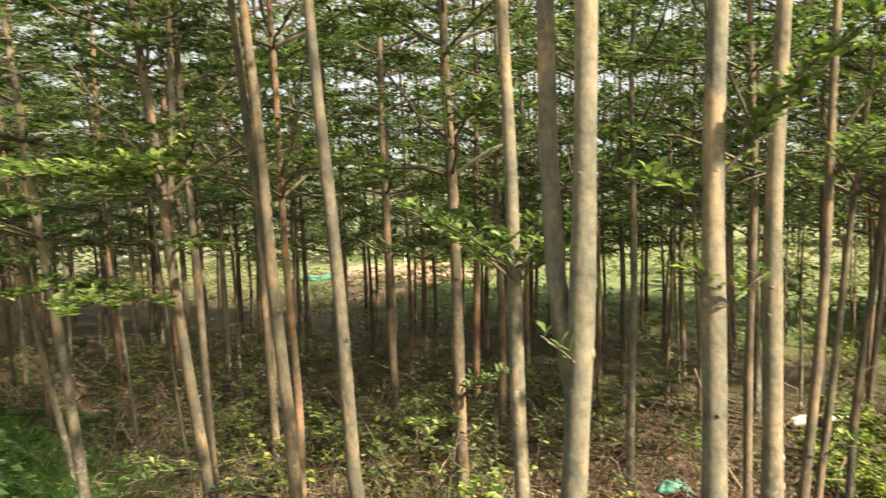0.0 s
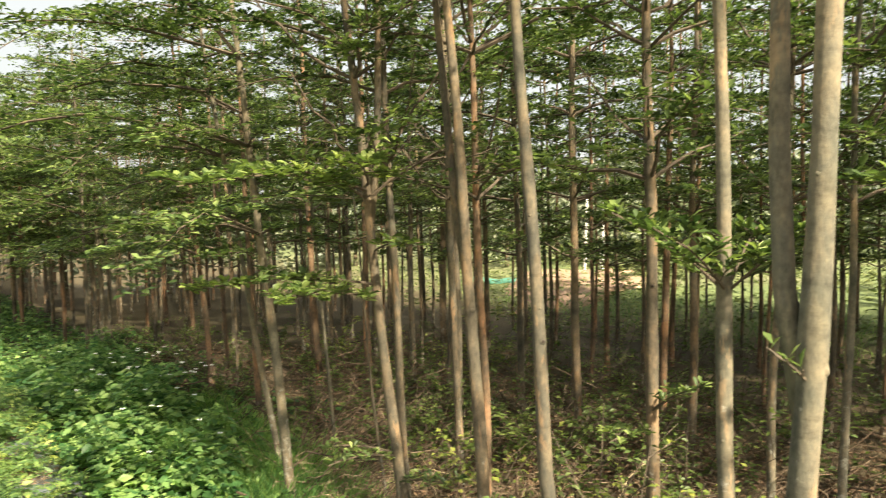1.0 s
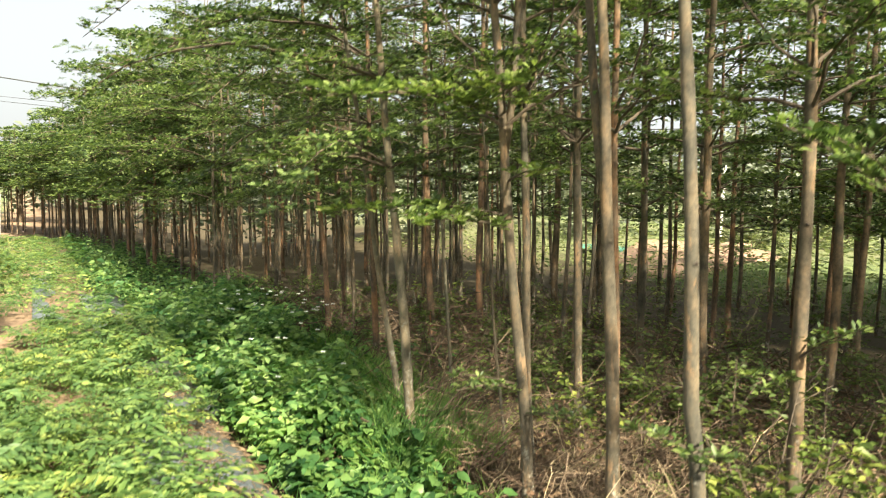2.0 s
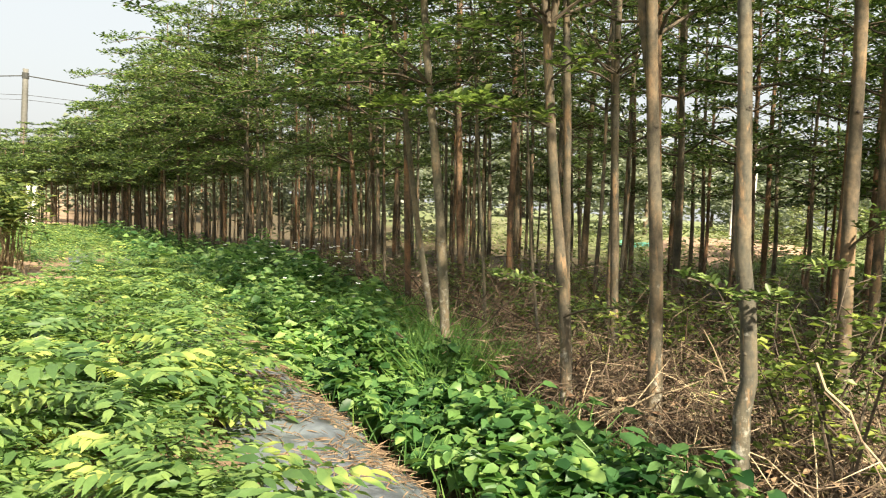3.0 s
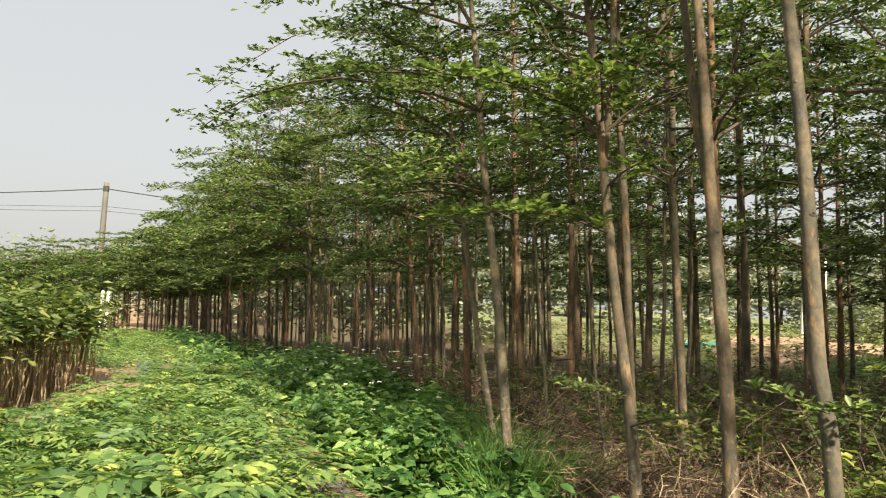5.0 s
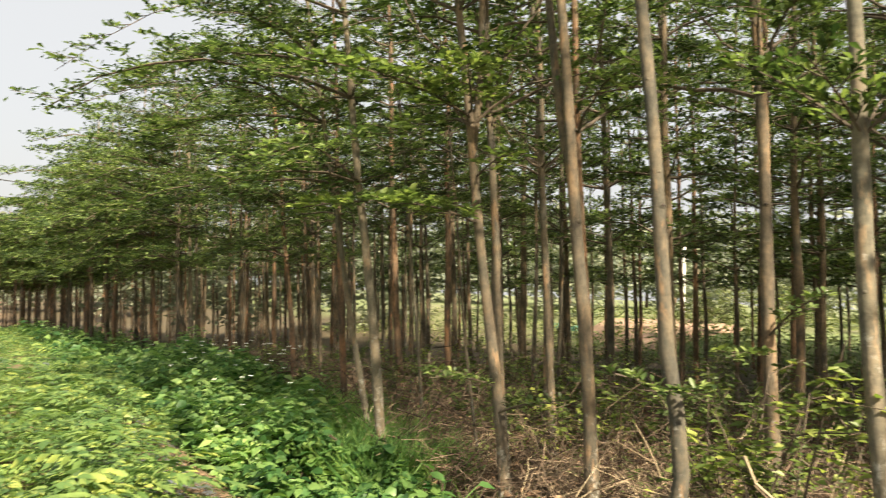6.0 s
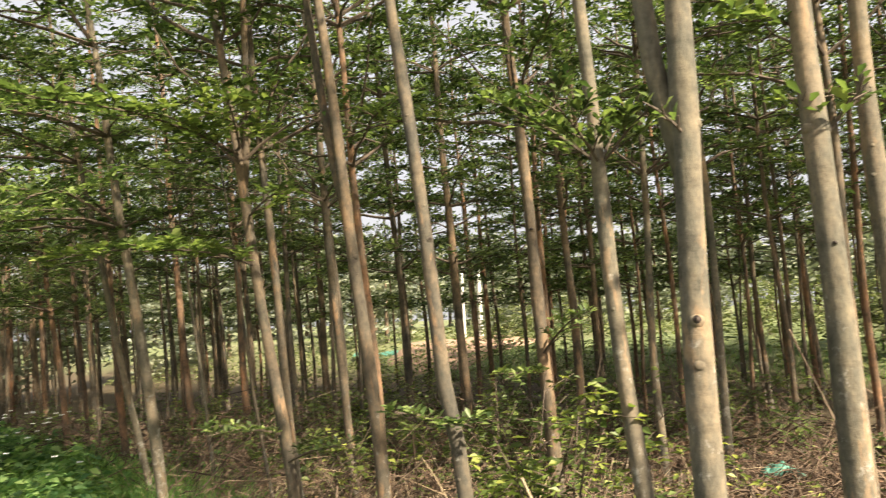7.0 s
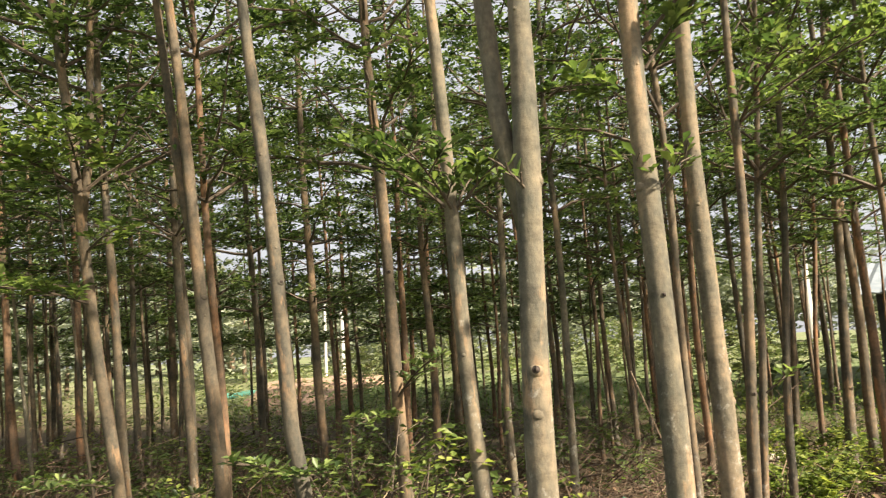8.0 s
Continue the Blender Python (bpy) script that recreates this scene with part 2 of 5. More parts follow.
STALK_LEAF = leaf_material("stalk_leaf", (0.035, 0.062, 0.020), (0.095, 0.135, 0.042), (0.24, 0.26, 0.085), 0.42)
PETAL = plain_material("white_petal", (0.72, 0.72, 0.68), (0.85, 0.85, 0.8), 80)
PLASTIC = plain_material("mulch_film", (0.05, 0.058, 0.07), (0.16, 0.18, 0.21), 9, 0.32, 0.5)
NET = plain_material("green_net", (0.045, 0.17, 0.13), (0.11, 0.28, 0.22), 30, 0.6)
CONCRETE = plain_material("concrete", (0.38, 0.37, 0.35), (0.52, 0.51, 0.48), 12)
POLE_GREY = plain_material("weathered_concrete", (0.075, 0.07, 0.066), (0.13, 0.125, 0.115), 12)
WHITEWASH = plain_material("whitewash", (0.50, 0.49, 0.46), (0.66, 0.65, 0.62), 10)
WIRE = plain_material("cable", (0.02, 0.02, 0.02), (0.05, 0.05, 0.05), 5)
EARTH = plain_material("red_earth", (0.25, 0.155, 0.105), (0.37, 0.25, 0.18), 3.0, 0.95)
SHED_WALL = plain_material("dark_boards", (0.02, 0.02, 0.022), (0.05, 0.05, 0.05), 8)
SHED_ROOF = plain_material("blue_grey_sheet", (0.15, 0.18, 0.22), (0.24, 0.27, 0.31), 6, 0.6)
LOGWOOD = plain_material("peeled_log", (0.42, 0.37, 0.29), (0.62, 0.57, 0.48), 14)
GROUND = ground_material()


# ---- mesh tools ----
def mesh_of(name, verts, faces, mat, smooth_faces=False):
    """One mesh from arrays; faces is a list of index arrays, each of one polygon size."""
    me = bpy.data.meshes.new(name)
    verts = np.asarray(verts, np.float32)
    faces = [np.asarray(f, np.int32) for f in faces if len(f)]
    loops = np.concatenate([f.ravel() for f in faces])
    total = np.concatenate([np.full(len(f), f.shape[1], np.int32) for f in faces])
    start = np.concatenate([[0], np.cumsum(total)[:-1]]).astype(np.int32)
    me.vertices.add(len(verts))
    me.vertices.foreach_set("co", verts.ravel())
    me.loops.add(len(loops))
    me.loops.foreach_set("vertex_index", loops)
    me.polygons.add(len(total))
    me.polygons.foreach_set("loop_start", start)
    me.polygons.foreach_set("loop_total", total)
    me.polygons.foreach_set("use_smooth", np.full(len(total), smooth_faces))
    me.update(calc_edges=True)
    me.validate()
    me.materials.append(mat)
    return me


class Soup:
    """Gathers vertices and polygons for one mesh."""

    def __init__(self):
        self.v, self.f, self.count = [], [], 0

    def add(self, verts, *faces):
        self.v.append(np.asarray(verts, float))
        self.f += [np.asarray(f) + self.count for f in faces]
        self.count += len(verts)

    def tube(self, pts, radii, sides=6, cap=True):
        pts, radii = np.asarray(pts, float), np.asarray(radii, float)
        tang = np.gradient(pts, axis=0)
        tang /= np.linalg.norm(tang, axis=1)[:, None] + 1e-9
        ref = np.where(np.abs(tang[:, 2:3]) > 0.9, [[1.0, 0, 0]], [[0, 0, 1.0]])
        a = np.cross(tang, ref)
        a /= np.linalg.norm(a, axis=1)[:, None] + 1e-9
        b = np.cross(tang, a)
        ang = np.arange(sides) * 2 * math.pi / sides
        ring = a[:, None] * np.cos(ang)[None, :, None] + b[:, None] * np.sin(ang)[None, :, None]
        v = (pts[:, None] + ring * radii[:, None, None]).reshape(-1, 3)
        m = len(pts)
        i, j = np.meshgrid(np.arange(m - 1), np.arange(sides), indexing="ij")
        k = (j + 1) % sides
        q = np.stack([i * sides + j, i * sides + k, (i + 1) * sides + k, (i + 1) * sides + j], -1).reshape(-1, 4)
        caps = [np.array([np.arange(sides)[::-1], np.arange(sides) + (m - 1) * sides])] if cap else []
        self.add(v, q, *caps)

    def leaves(self, pos, way, up, length, width, widest=0.6, fold=0.25, fine=False):
        """Folded leaf blades: at pos, pointing along way, their faces towards up."""
        pos, way, up = (np.asarray(q, float).reshape(-1, 3) for q in (pos, way, up))
        way = way / (np.linalg.norm(way, axis=1)[:, None] + 1e-9)
        side = np.cross(way, up)
        side /= np.linalg.norm(side, axis=1)[:, None] + 1e-9
        nor = np.cross(side, way)
        ln, wd = np.broadcast_to(length, len(pos))[:, None], np.broadcast_to(width, len(pos))[:, None]
        c = len(pos)
        if fine:
            parts = [pos, pos + way * ln * 0.27 + side * wd * 0.46 + nor * wd * fold, pos + way * ln * 0.6 + side * wd * 0.42 + nor * wd * fold * 0.8,
                     pos + way * ln - nor * ln * 0.12, pos + way * ln * 0.6 - side * wd * 0.42 + nor * wd * fold * 0.8,
                     pos + way * ln * 0.25 - side * wd * 0.46 + nor * wd * fold, pos + way * ln * 0.5]
            v = np.stack(parts, 1).reshape(-1, 3)
            o = np.arange(c)[:, None] * 7
            self.add(v, *[o + np.array([q]) for q in ([0, 1, 6], [6, 2, 3], [6, 3, 4], [0, 6, 5])], o + np.array([[1, 2, 6]]), o + np.array([[5, 6, 4]]))
        else:
            mid = pos + way * ln * widest
            v = np.stack([pos, mid + side * wd * 0.5 + nor * wd * fold, pos + way * ln - nor * ln * 0.06, mid - side * wd * 0.5 + nor * wd * fold], 1).reshape(-1, 3)
            o = np.arange(c)[:, None] * 4
            self.add(v, o + np.array([[0, 1, 2]]), o + np.array([[0, 2, 3]]))

    def mesh(self, name, mat, smooth_faces=False):
        return mesh_of(name, np.concatenate(self.v), self.f, mat, smooth_faces)


def part(name, me, parent, label=""):
    ob = new(name, me)
    ob.parent = parent
    return tagged(ob, label)


def unit(v):
    v = np.asarray(v, float)
    return v / (np.linalg.norm(v) + 1e-9)


# ---- ground ----
def build_ground():
    s = 6.0 * np.sinh(0.0777 * np.arange(-80, 81)) + 4.0
    n = 2.0 * np.sinh(0.05 * np.arange(-144, 145)) + 1.3
    ss, nn = np.meshgrid(s, n, indexing="ij")
    xy = ss[..., None] * S_AXIS + nn[..., None] * N_AXIS
    v = np.concatenate([xy, ground_z(ss, nn)[..., None]], -1).reshape(-1, 3)
    a, b = len(s), len(n)
    i, j = np.meshgrid(np.arange(a - 1), np.arange(b - 1), indexing="ij")
    q = np.stack([i * b + j, i * b + j + 1, (i + 1) * b + j + 1, (i + 1) * b + j], -1).reshape(-1, 4)[:, ::-1]
    ob = new("ground", mesh_of("ground", v, [q], GROUND, True))
    tagged(ob, "brown soil and leaf litter under the trees, grassy field beyond", "ground", kind="structure")


build_ground()


# ---- crowns: tiers of level branches with small leaves in rosettes ----
def crown_meshes(seed, z0, z1, tiers, reach, lop, leaf, per_twig, leaf_mat, rises=(0.2, 0.6), droop=0.10, top=0.4, belly=0.0, spread=0.03, single=True, flat=0.7, ruffle=0.4, shed=0.0, boughs=(3, 6), gaps=0.3):
    """Limbs and leaves of one crown round the z axis. lop: how much farther it reaches towards local +x;
    belly: how much wider it is high up; top: its width at the very top. Returns a list of limb meshes and the leaves."""
    rs = np.random.RandomState(seed)
    foliage, limbs = Soup(), []
    P, W, U, L = [], [], [], []
    for k in range(tiers):
        f = min(max((k + rs.uniform(-0.2, 0.2)) / max(tiers - 1, 1), 0), 1)
        z = z0 + (z1 - z0) * f
        count = rs.randint(*boughs)
        a0 = rs.uniform(0, 6.28)
        wide = (1 + belly * math.sin(math.pi * f ** 0.8)) * (1 - (1 - top) * f ** 2.2)
        for b in range(count):
            az = a0 + b * 2 * math.pi / count + rs.uniform(-0.35, 0.35)
            ln = reach * wide * rs.uniform(0.55, 1.2) * (1 + lop * math.cos(az))
            if ln < 0.18:
                continue
            limb = Soup()
            d = np.array([math.cos(az), math.sin(az), 0])
            e = np.array([-d[1], d[0], 0])
            rise, dr = rs.uniform(*rises), droop * rs.uniform(0.5, 1.7) * ln
            t = np.linspace(0, 1, 7)
            bend = rs.uniform(-0.2, 0.2) * ln
            pts = d * (t * ln)[:, None] + e * (bend * t ** 2)[:, None]
            pts[:, 2] = z + rise * ln * t * (1.25 - 0.5 * t) - dr * t ** 3
            pts[1:-1] += rs.normal(0, 0.012, (5, 3))
            limb.tube(pts if single else pts[::2], ((0.005 + 0.007 * ln) * (1 - 0.8 * t))[::1 if single else 2], 4 if single else 3, False)
            runs = [pts[2:]]
            m = max(3, int(ln * 6.5))
            for q in range(m):
                tt = 0.2 + 0.78 * (q + rs.uniform(0, 0.7)) / m
                p0 = np.array([np.interp(tt, t, pts[:, g]) for g in range(3)])
                sg = 1 if q % 2 else -1
                wdir = unit(d * 0.7 + e * sg * rs.uniform(0.4, 1.1) + np.array([0, 0, rs.uniform(-0.12, 0.25) + 0.35 * rise]))
                tl = ln ** 0.7 * rs.uniform(0.22, 0.46) * (1.2 - 0.65 * tt)
                u = np.linspace(0, 1, 3)
                tp = p0 + wdir * (u * tl)[:, None] - np.array([0, 0, 1]) * (0.10 * tl * u ** 2)[:, None]
                if single:
                    limb.tube(tp, 0.0035 * (1 - 0.6 * u), 3, False)
                runs.append(tp)
            limbs.append(limb)
            for tp in runs:
                seg = np.linalg.norm(tp[-1] - tp[0])
                cnt = max(2, int(per_twig * seg * rs.uniform(0.6, 1.4)))
                u = rs.uniform(0.1, 1.05, cnt) * (len(tp) - 1)
                base = np.stack([np.interp(u, np.arange(len(tp)), tp[:, g]) for g in range(3)], 1)
                ang = rs.uniform(0, 6.28, cnt)
                way = np.stack([np.cos(ang), np.sin(ang), rs.uniform(-0.3, 0.6, cnt)], 1) + unit(tp[-1] - tp[0]) * 0.6
                P.append(base + rs.normal(0, spread, (cnt, 3)) * [1, 1, flat])
                W.append(way)
                U.append(np.stack([rs.normal(0, ruffle, cnt), rs.normal(0, ruffle, cnt), np.ones(cnt)], 1) + d * (shed * np.clip(base @ d / ln, 0, 1.2) ** 2)[:, None])
                L.append(leaf * rs.uniform(0.6, 1.25, cnt))
    P, W, U, L = (np.concatenate(q) for q in (P, W, U, L))
    # leaves stand in clumps with bare stretches of twig between them
    clump = np.sin(4.9 * P[:, 0] + seed) * np.sin(4.3 * P[:, 1] + 2.1 * seed) + 0.55 * np.sin(5.7 * P[:, 2] + 3.1 * P[:, 0] + 0.7 * seed)
    keep = clump > rs.uniform(-1.1, -0.4, len(P)) + gaps
    P, W, U, L = P[keep], W[keep], U[keep], L[keep]
    foliage.leaves(P, W, U, L, L * 0.46, 0.65, 0.15)
    if single:
        wood = [q.mesh("limb", TWIG) for q in limbs]
    else:
        both = Soup()
        for q in limbs:
            both.add(np.concatenate(q.v), *q.f)
        wood = [both.mesh("branchwork", TWIG)]
    return wood, foliage.mesh("crown", leaf_mat, True)


CROWNS = {
    "tall": [crown_meshes(11 + k, 3.2, 5.9, 5, 0.72, 0.0, 0.056, 108, LEAF, (0.25, 0.8), gaps=0.6, spread=0.045, flat=0.4, ruffle=0.35) for k in range(3)],
    "inner": [crown_meshes(21 + k, 2.1, 5.5, 6, 1.0, 0.0, 0.060, 140, LEAF, (0.15, 0.5), gaps=0.44, top=0.7, spread=0.045, flat=0.3, ruffle=0.35) for k in range(4)],
    "edge": [crown_meshes(31 + k, 1.8, 5.3, 6, 0.84, 0.7, 0.062, 118, LEAF, (0.20, 0.42), 0.26, 0.3, 0.4, 0.05, flat=0.22, ruffle=0.26, shed=0.5, boughs=(5, 7), gaps=-0.1) for k in range(3)],
    "deep": [crown_meshes(26 + k, 1.6, 5.5, 8, 1.05, 0.0, 0.062, 120, LEAF, (0.10, 0.45), gaps=0.2, top=0.7, spread=0.045, flat=0.3, ruffle=0.35) for k in range(2)],
    "far": [crown_meshes(41 + k, 1.9, 5.4, 6, 0.95, 0.0, 0.096, 42, LEAF, (0.15, 0.45), gaps=0.42, top=0.7, spread=0.055, single=False, flat=0.25, ruffle=0.3) for k in range(3)],
    "low": [crown_meshes(46 + k, 1.5, 5.3, 8, 0.95, 0.0, 0.102, 48, LEAF, (0.1, 0.45), gaps=0.36, top=0.7, spread=0.055, single=False, flat=0.35, ruffle=0.3) for k in range(3)],
    "far_edge": [crown_meshes(51 + k, 2.0, 5.1, 5, 0.95, 0.7, 0.102, 54, LEAF, (0.15, 0.32), 0.26, 0.3, 0.4, 0.05, single=False, flat=0.15, ruffle=0.2, shed=0.6, boughs=(5, 8), gaps=-0.1) for k in range(3)],
    "distant": [crown_meshes(61 + k, 2.5, 5.1, 4, 1.25, 0.2, 0.155, 42, LEAF, (0.08, 0.20), 0.22, 0.35, 0.4, 0.05, single=False, flat=0.15, ruffle=0.2, shed=0.6, boughs=(4, 7), gaps=-0.1) for k in range(3)],
}


# ---- trunks ----
def trunk_line(seed, height, crook=None):
    rs = np.random.RandomState(seed)
    z = np.concatenate([np.linspace(-0.06, 0.6, 6)[:-1], np.linspace(0.6, height, 22)])
    a, b = rs.uniform(0, 6.28, 2)
    w = 0.016
    x = w * np.sin(1.1 * z + a) * np.minimum(z, 1) + 0.5 * w * np.sin(2.9 * z + b)
    y = w * np.sin(1.3 * z + b) * np.minimum(z, 1) + 0.5 * w * np.sin(2.3 * z + a)
    if crook:
        zc, dx = crook
        x = x + dx * np.exp(-((z - zc) / 0.16) ** 2)
    return np.stack([x, y, z], 1)


def trunk_mesh(seed, height, dia, mat, sides=10, fork=None, crook=None, knots=()):
    """A tapered stem with a flared foot. fork: height and sideways lean of a second stem. knots: (height, angle) of branch stubs."""
    rs = np.random.RandomState(seed + 500)
    so = Soup()
    p = trunk_line(seed, height, crook)
    z = p[:, 2]
    r = dia / 2 * (1.02 - 0.80 * np.clip(z / height, 0, 1) ** 1.15) + dia * 0.22 * np.exp(-np.maximum(z, 0) / 0.07)
    r = r * (1 + 0.03 * np.sin(7 * z + seed) + 0.02 * np.sin(17 * z))
    for zn in np.arange(rs.uniform(0.2, 0.5), height * 0.8, 0.42) + rs.uniform(-0.12, 0.12):
        r = r * (1 + rs.uniform(0.04, 0.12) * np.exp(-((z - zn) / 0.045) ** 2))
    so.tube(p, r, sides)
    if fork:
        zf, dx, dy, off = fork
        t = np.linspace(0, 1, 12)
        base = np.array([np.interp(zf - 0.05, z, p[:, c]) for c in range(3)])
        h2 = (height - zf) * 0.9
        aside = off * smooth(0, 0.13, t)
        q = base + np.stack([dx * h2 * t + aside * np.sign(dx), dy * h2 * t + aside * np.sign(dy), h2 * t], 1)
        so.tube(q, dia * 0.36 * (1 - 0.72 * t), sides)
    stubs = [(rs.uniform(0.25, 2.6), rs.uniform(0, 6.28), rs.uniform(0.35, 0.6)) for k in range(7 if sides > 10 else 0)]
    for zk, ak, *big in (*knots, *stubs):
        base = np.array([np.interp(zk, z, p[:, c]) for c in range(3)])
        rr = np.interp(zk, z, r)
        wide = rr * (big[0] if big else 1.0)
        d = np.array([math.cos(ak), math.sin(ak), 0.2])
        so.tube(base + d * (np.array([0.4, 0.9, 1.0, 1.0]) * rr + np.array([0, 0, 0.03, 0.07]) * wide)[:, None], wide * np.array([0.80, 0.52, 0.36, 0.30]), 9)
    return so.mesh("trunk", mat, True)


def steep_boughs(tree, seed, height, crook):
    """Two whorls of limbs that sweep up from the stem below the crown, with a few leaves at their ends."""
    rs = np.random.RandomState(seed + 4000)
    line = trunk_line(seed, height, crook)
    fo = Soup()
    for zw in (rs.uniform(2.35, 2.8), rs.uniform(3.0, 3.5)):
        a0 = rs.uniform(0, 6.28)
        foot = np.array([np.interp(zw, line[:, 2], line[:, q]) for q in range(3)])
        for b in range(3):
            az, ln = a0 + 2.1 * b + rs.uniform(-0.4, 0.4), rs.uniform(0.5, 1.0)
            d = np.array([math.cos(az), math.sin(az), 0])
            t = np.linspace(0, 1, 7)
            p = foot + d * (ln * 0.75 * t ** 0.9)[:, None] + np.array([0, 0, 1]) * (ln * 0.85 * t ** 1.25)[:, None]
            p[1:] += rs.normal(0, 0.012, (6, 3))
            so = Soup()
            so.tube(p, 0.013 * (0.5 + 0.5 * ln) * (1.05 - 0.75 * t), 6)
            for q in (2, 3, 4, 5):
                w = unit(d + rs.normal(0, 0.6, 3) + np.array([0, 0, 0.3]))
                u = np.linspace(0, rs.uniform(0.15, 0.32), 3)
                so.tube(p[q] + w * u[:, None], [0.004, 0.003, 0.002], 3, False)
                c = rs.randint(8, 20)
                ang = rs.uniform(0, 6.28, c)
                fo.leaves(p[q] + w * rs.uniform(0.3, 1.1, c)[:, None] * u[-1] + rs.normal(0, 0.02, (c, 3)), np.stack([np.cos(ang), np.sin(ang), rs.uniform(-0.3, 0.5, c)], 1), rs.normal(0, 0.35, (c, 3)) + [0, 0, 1], 0.058 * rs.uniform(0.7, 1.2, c), 0.027, 0.65, 0.15)
            part("bough", so.mesh("bough", TWIG), tree)
    tagged(part("bough_leaves", fo.mesh("bough_leaves", LEAF, True), tree), kind="stuff")


OUTWARD = math.atan2(-N_AXIS[1], -N_AXIS[0])
TREES = []


def plantation_tree(x, y, dia, lean=(0, 0), kind="inner", pick=0, height=5.8, yaw=0.0, mat=None, label="", trunk=None, lift=0.0, **more):
    """A tree at its place: an Empty at the foot with trunk, limbs and crown under it."""
    mat = mat or BARK
    seed = 100 + len(TREES)
    s, n = sn_of(x, y)
    ob = new("plantation_tree")
    turn = Vector((0, 0, 1)).rotation_difference(Vector((lean[0], lean[1], 1)).normalized()).to_matrix().to_4x4()
    ob.matrix_world = Matrix.Translation((x, y, float(ground_z(s, n)))) @ turn
    stem = part("trunk", trunk or trunk_mesh(seed, height * (0.93 if kind == "edge" else 1.0), dia, mat, **more), ob)
    for zk, ak, *big in more.get("knots", ()):
        line = trunk_line(seed, height * (0.93 if kind == "edge" else 1.0), more.get("crook"))
        base = np.array([np.interp(zk, line[:, 2], line[:, q]) for q in range(3)])
        rr = dia / 2 * (1.02 - 0.80 * (zk / height) ** 1.15)
        d = np.array([math.cos(ak), math.sin(ak), 0.2])
        sc = Soup()
        k = big[0] if big else 1.0
        sc.tube(base + d * (rr + np.array([0.0, 0.085, 0.09, 0.04]) * rr * k)[:, None], rr * k * np.array([0.32, 0.29, 0.18, 0.08]), 9)
        part("branch_scar", sc.mesh("branch_scar", SCAR, True), stem, "dark round pruning scar")
    if not trunk and kind == "inner" and dia > 0.05:
        steep_boughs(ob, seed, height * 0.93, more.get("crook"))
    if trunk:
        stem.scale = (1, 1, 0.92 * height / 5.7)
    a = OUTWARD if "edge" in kind else yaw
    wood, leaves = CROWNS[kind][pick % len(CROWNS[kind])]
    for me in (*wood, leaves):
        c = part(me.name.split(".")[0], me, ob)
        if me.name.startswith(("branchwork", "crown")):
            tagged(c, kind="stuff")
        c.rotation_euler = (0, 0, a)
        c.location = (0, 0, lift)
        c.scale = (1, 1, (height - lift) / 5.7)
    tagged(ob, label or "slender tree with smooth grey-brown bark and tiered small leaves", "tree", "plantation trees")
    TREES.append((x, y))
    return ob


# trees beside the camera, one by one
tree_c = plantation_tree(0.475, 2.06, 0.087, (-0.002, 0.002), "tall", 0, 6.2, 0.4, BARK_PALE, "thick grey tree with a forked stem and pruning scars", fork=(1.75, -0.030, 0.004, 0.062), knots=((1.225, -1.75, 0.8), (1.34, -1.70), (1.86, -0.2)), sides=16, lift=0.4)
tree_d = plantation_tree(1.015, 2.6, 0.099, (-0.013, 0.004), "tall", 1, 6.2, 1.9, BARK_PALE, "tall tree with pale sunlit bark and sparse low shoots", knots=((1.92, -0.6), (1.92, 3.6), (1.53, -1.6, 0.55)), sides=16, lift=0.6)
plantation_tree(1.37, 3.06, 0.093, (-0.009, 0.004), "tall", 2, 6.0, 3.1, BARK_PALE, "tall tree with a swollen branch scar on its stem", knots=((1.24, -0.2), (1.12, 0.0)), sides=14, lift=0.4)
tree_whorl = plantation_tree(0.42, 3.03, 0.074, (-0.058, 0.003), "tall", 0, 5.8, 4.4, BARK_PALE, "slender leaning tree with a branch whorl at head height", knots=((1.99, 2.9), (1.99, 0.1)), sides=14)
tree_bare = plantation_tree(0.03, 4.32, 0.078, (-0.037, -0.001), "inner", 0, 6.7, 0.9, BARK, knots=((1.86, -1.4),), sides=12)
tree_crook = plantation_tree(-0.31, 3.1, 0.069, (-0.08, -0.013), "tall", 1, 6.0, 2.2, BARK, "tree with a crooked swollen foot and bare straight stem", crook=(0.72, 0.055), knots=((1.70, -0.8), (0.62, 3.4)), sides=14)
plantation_tree(-0.82, 3.83, 0.076, (-0.087, -0.022), "tall", 2, 6.0, 5.0, BARK, "upright tree with a twin stem above head height", fork=(1.95, -0.04, 0.02, 0.045), knots=((1.72, -0.7),), sides=14)
plantation_tree(-0.97, 4.4, 0.056, (-0.055, -0.015), "inner", 1, 6.4, 2.8, BARK_RED, sides=12)
tree_fork = plantation_tree(-1.39, 4.07, 0.069, (-0.115, -0.043), "inner", 2, 6.4, 1.2, BARK, "tree with a dark fork above head height", fork=(2.25, 0.10, 0.04, 0.03), sides=12)
plantation_tree(-1.46, 4.36, 0.058, (-0.082, -0.032), "inner", 3, 6.4, 0.2, BARK, sides=12)
tree_edge = plantation_tree(-2.47, 4.57, 0.073, (-0.116, -0.065), "edge", 0, 5.5, 0, BARK_PALE, "edge tree with a white-patched foot and outward branches", sides=12, lift=0.5)
plantation_tree(-2.93, 5.19, 0.054, (-0.165, -0.098), "edge", 1, 5.4, 0, BARK_PALE, "thin edge tree leaning out over the weeds", sides=10, lift=0.6)
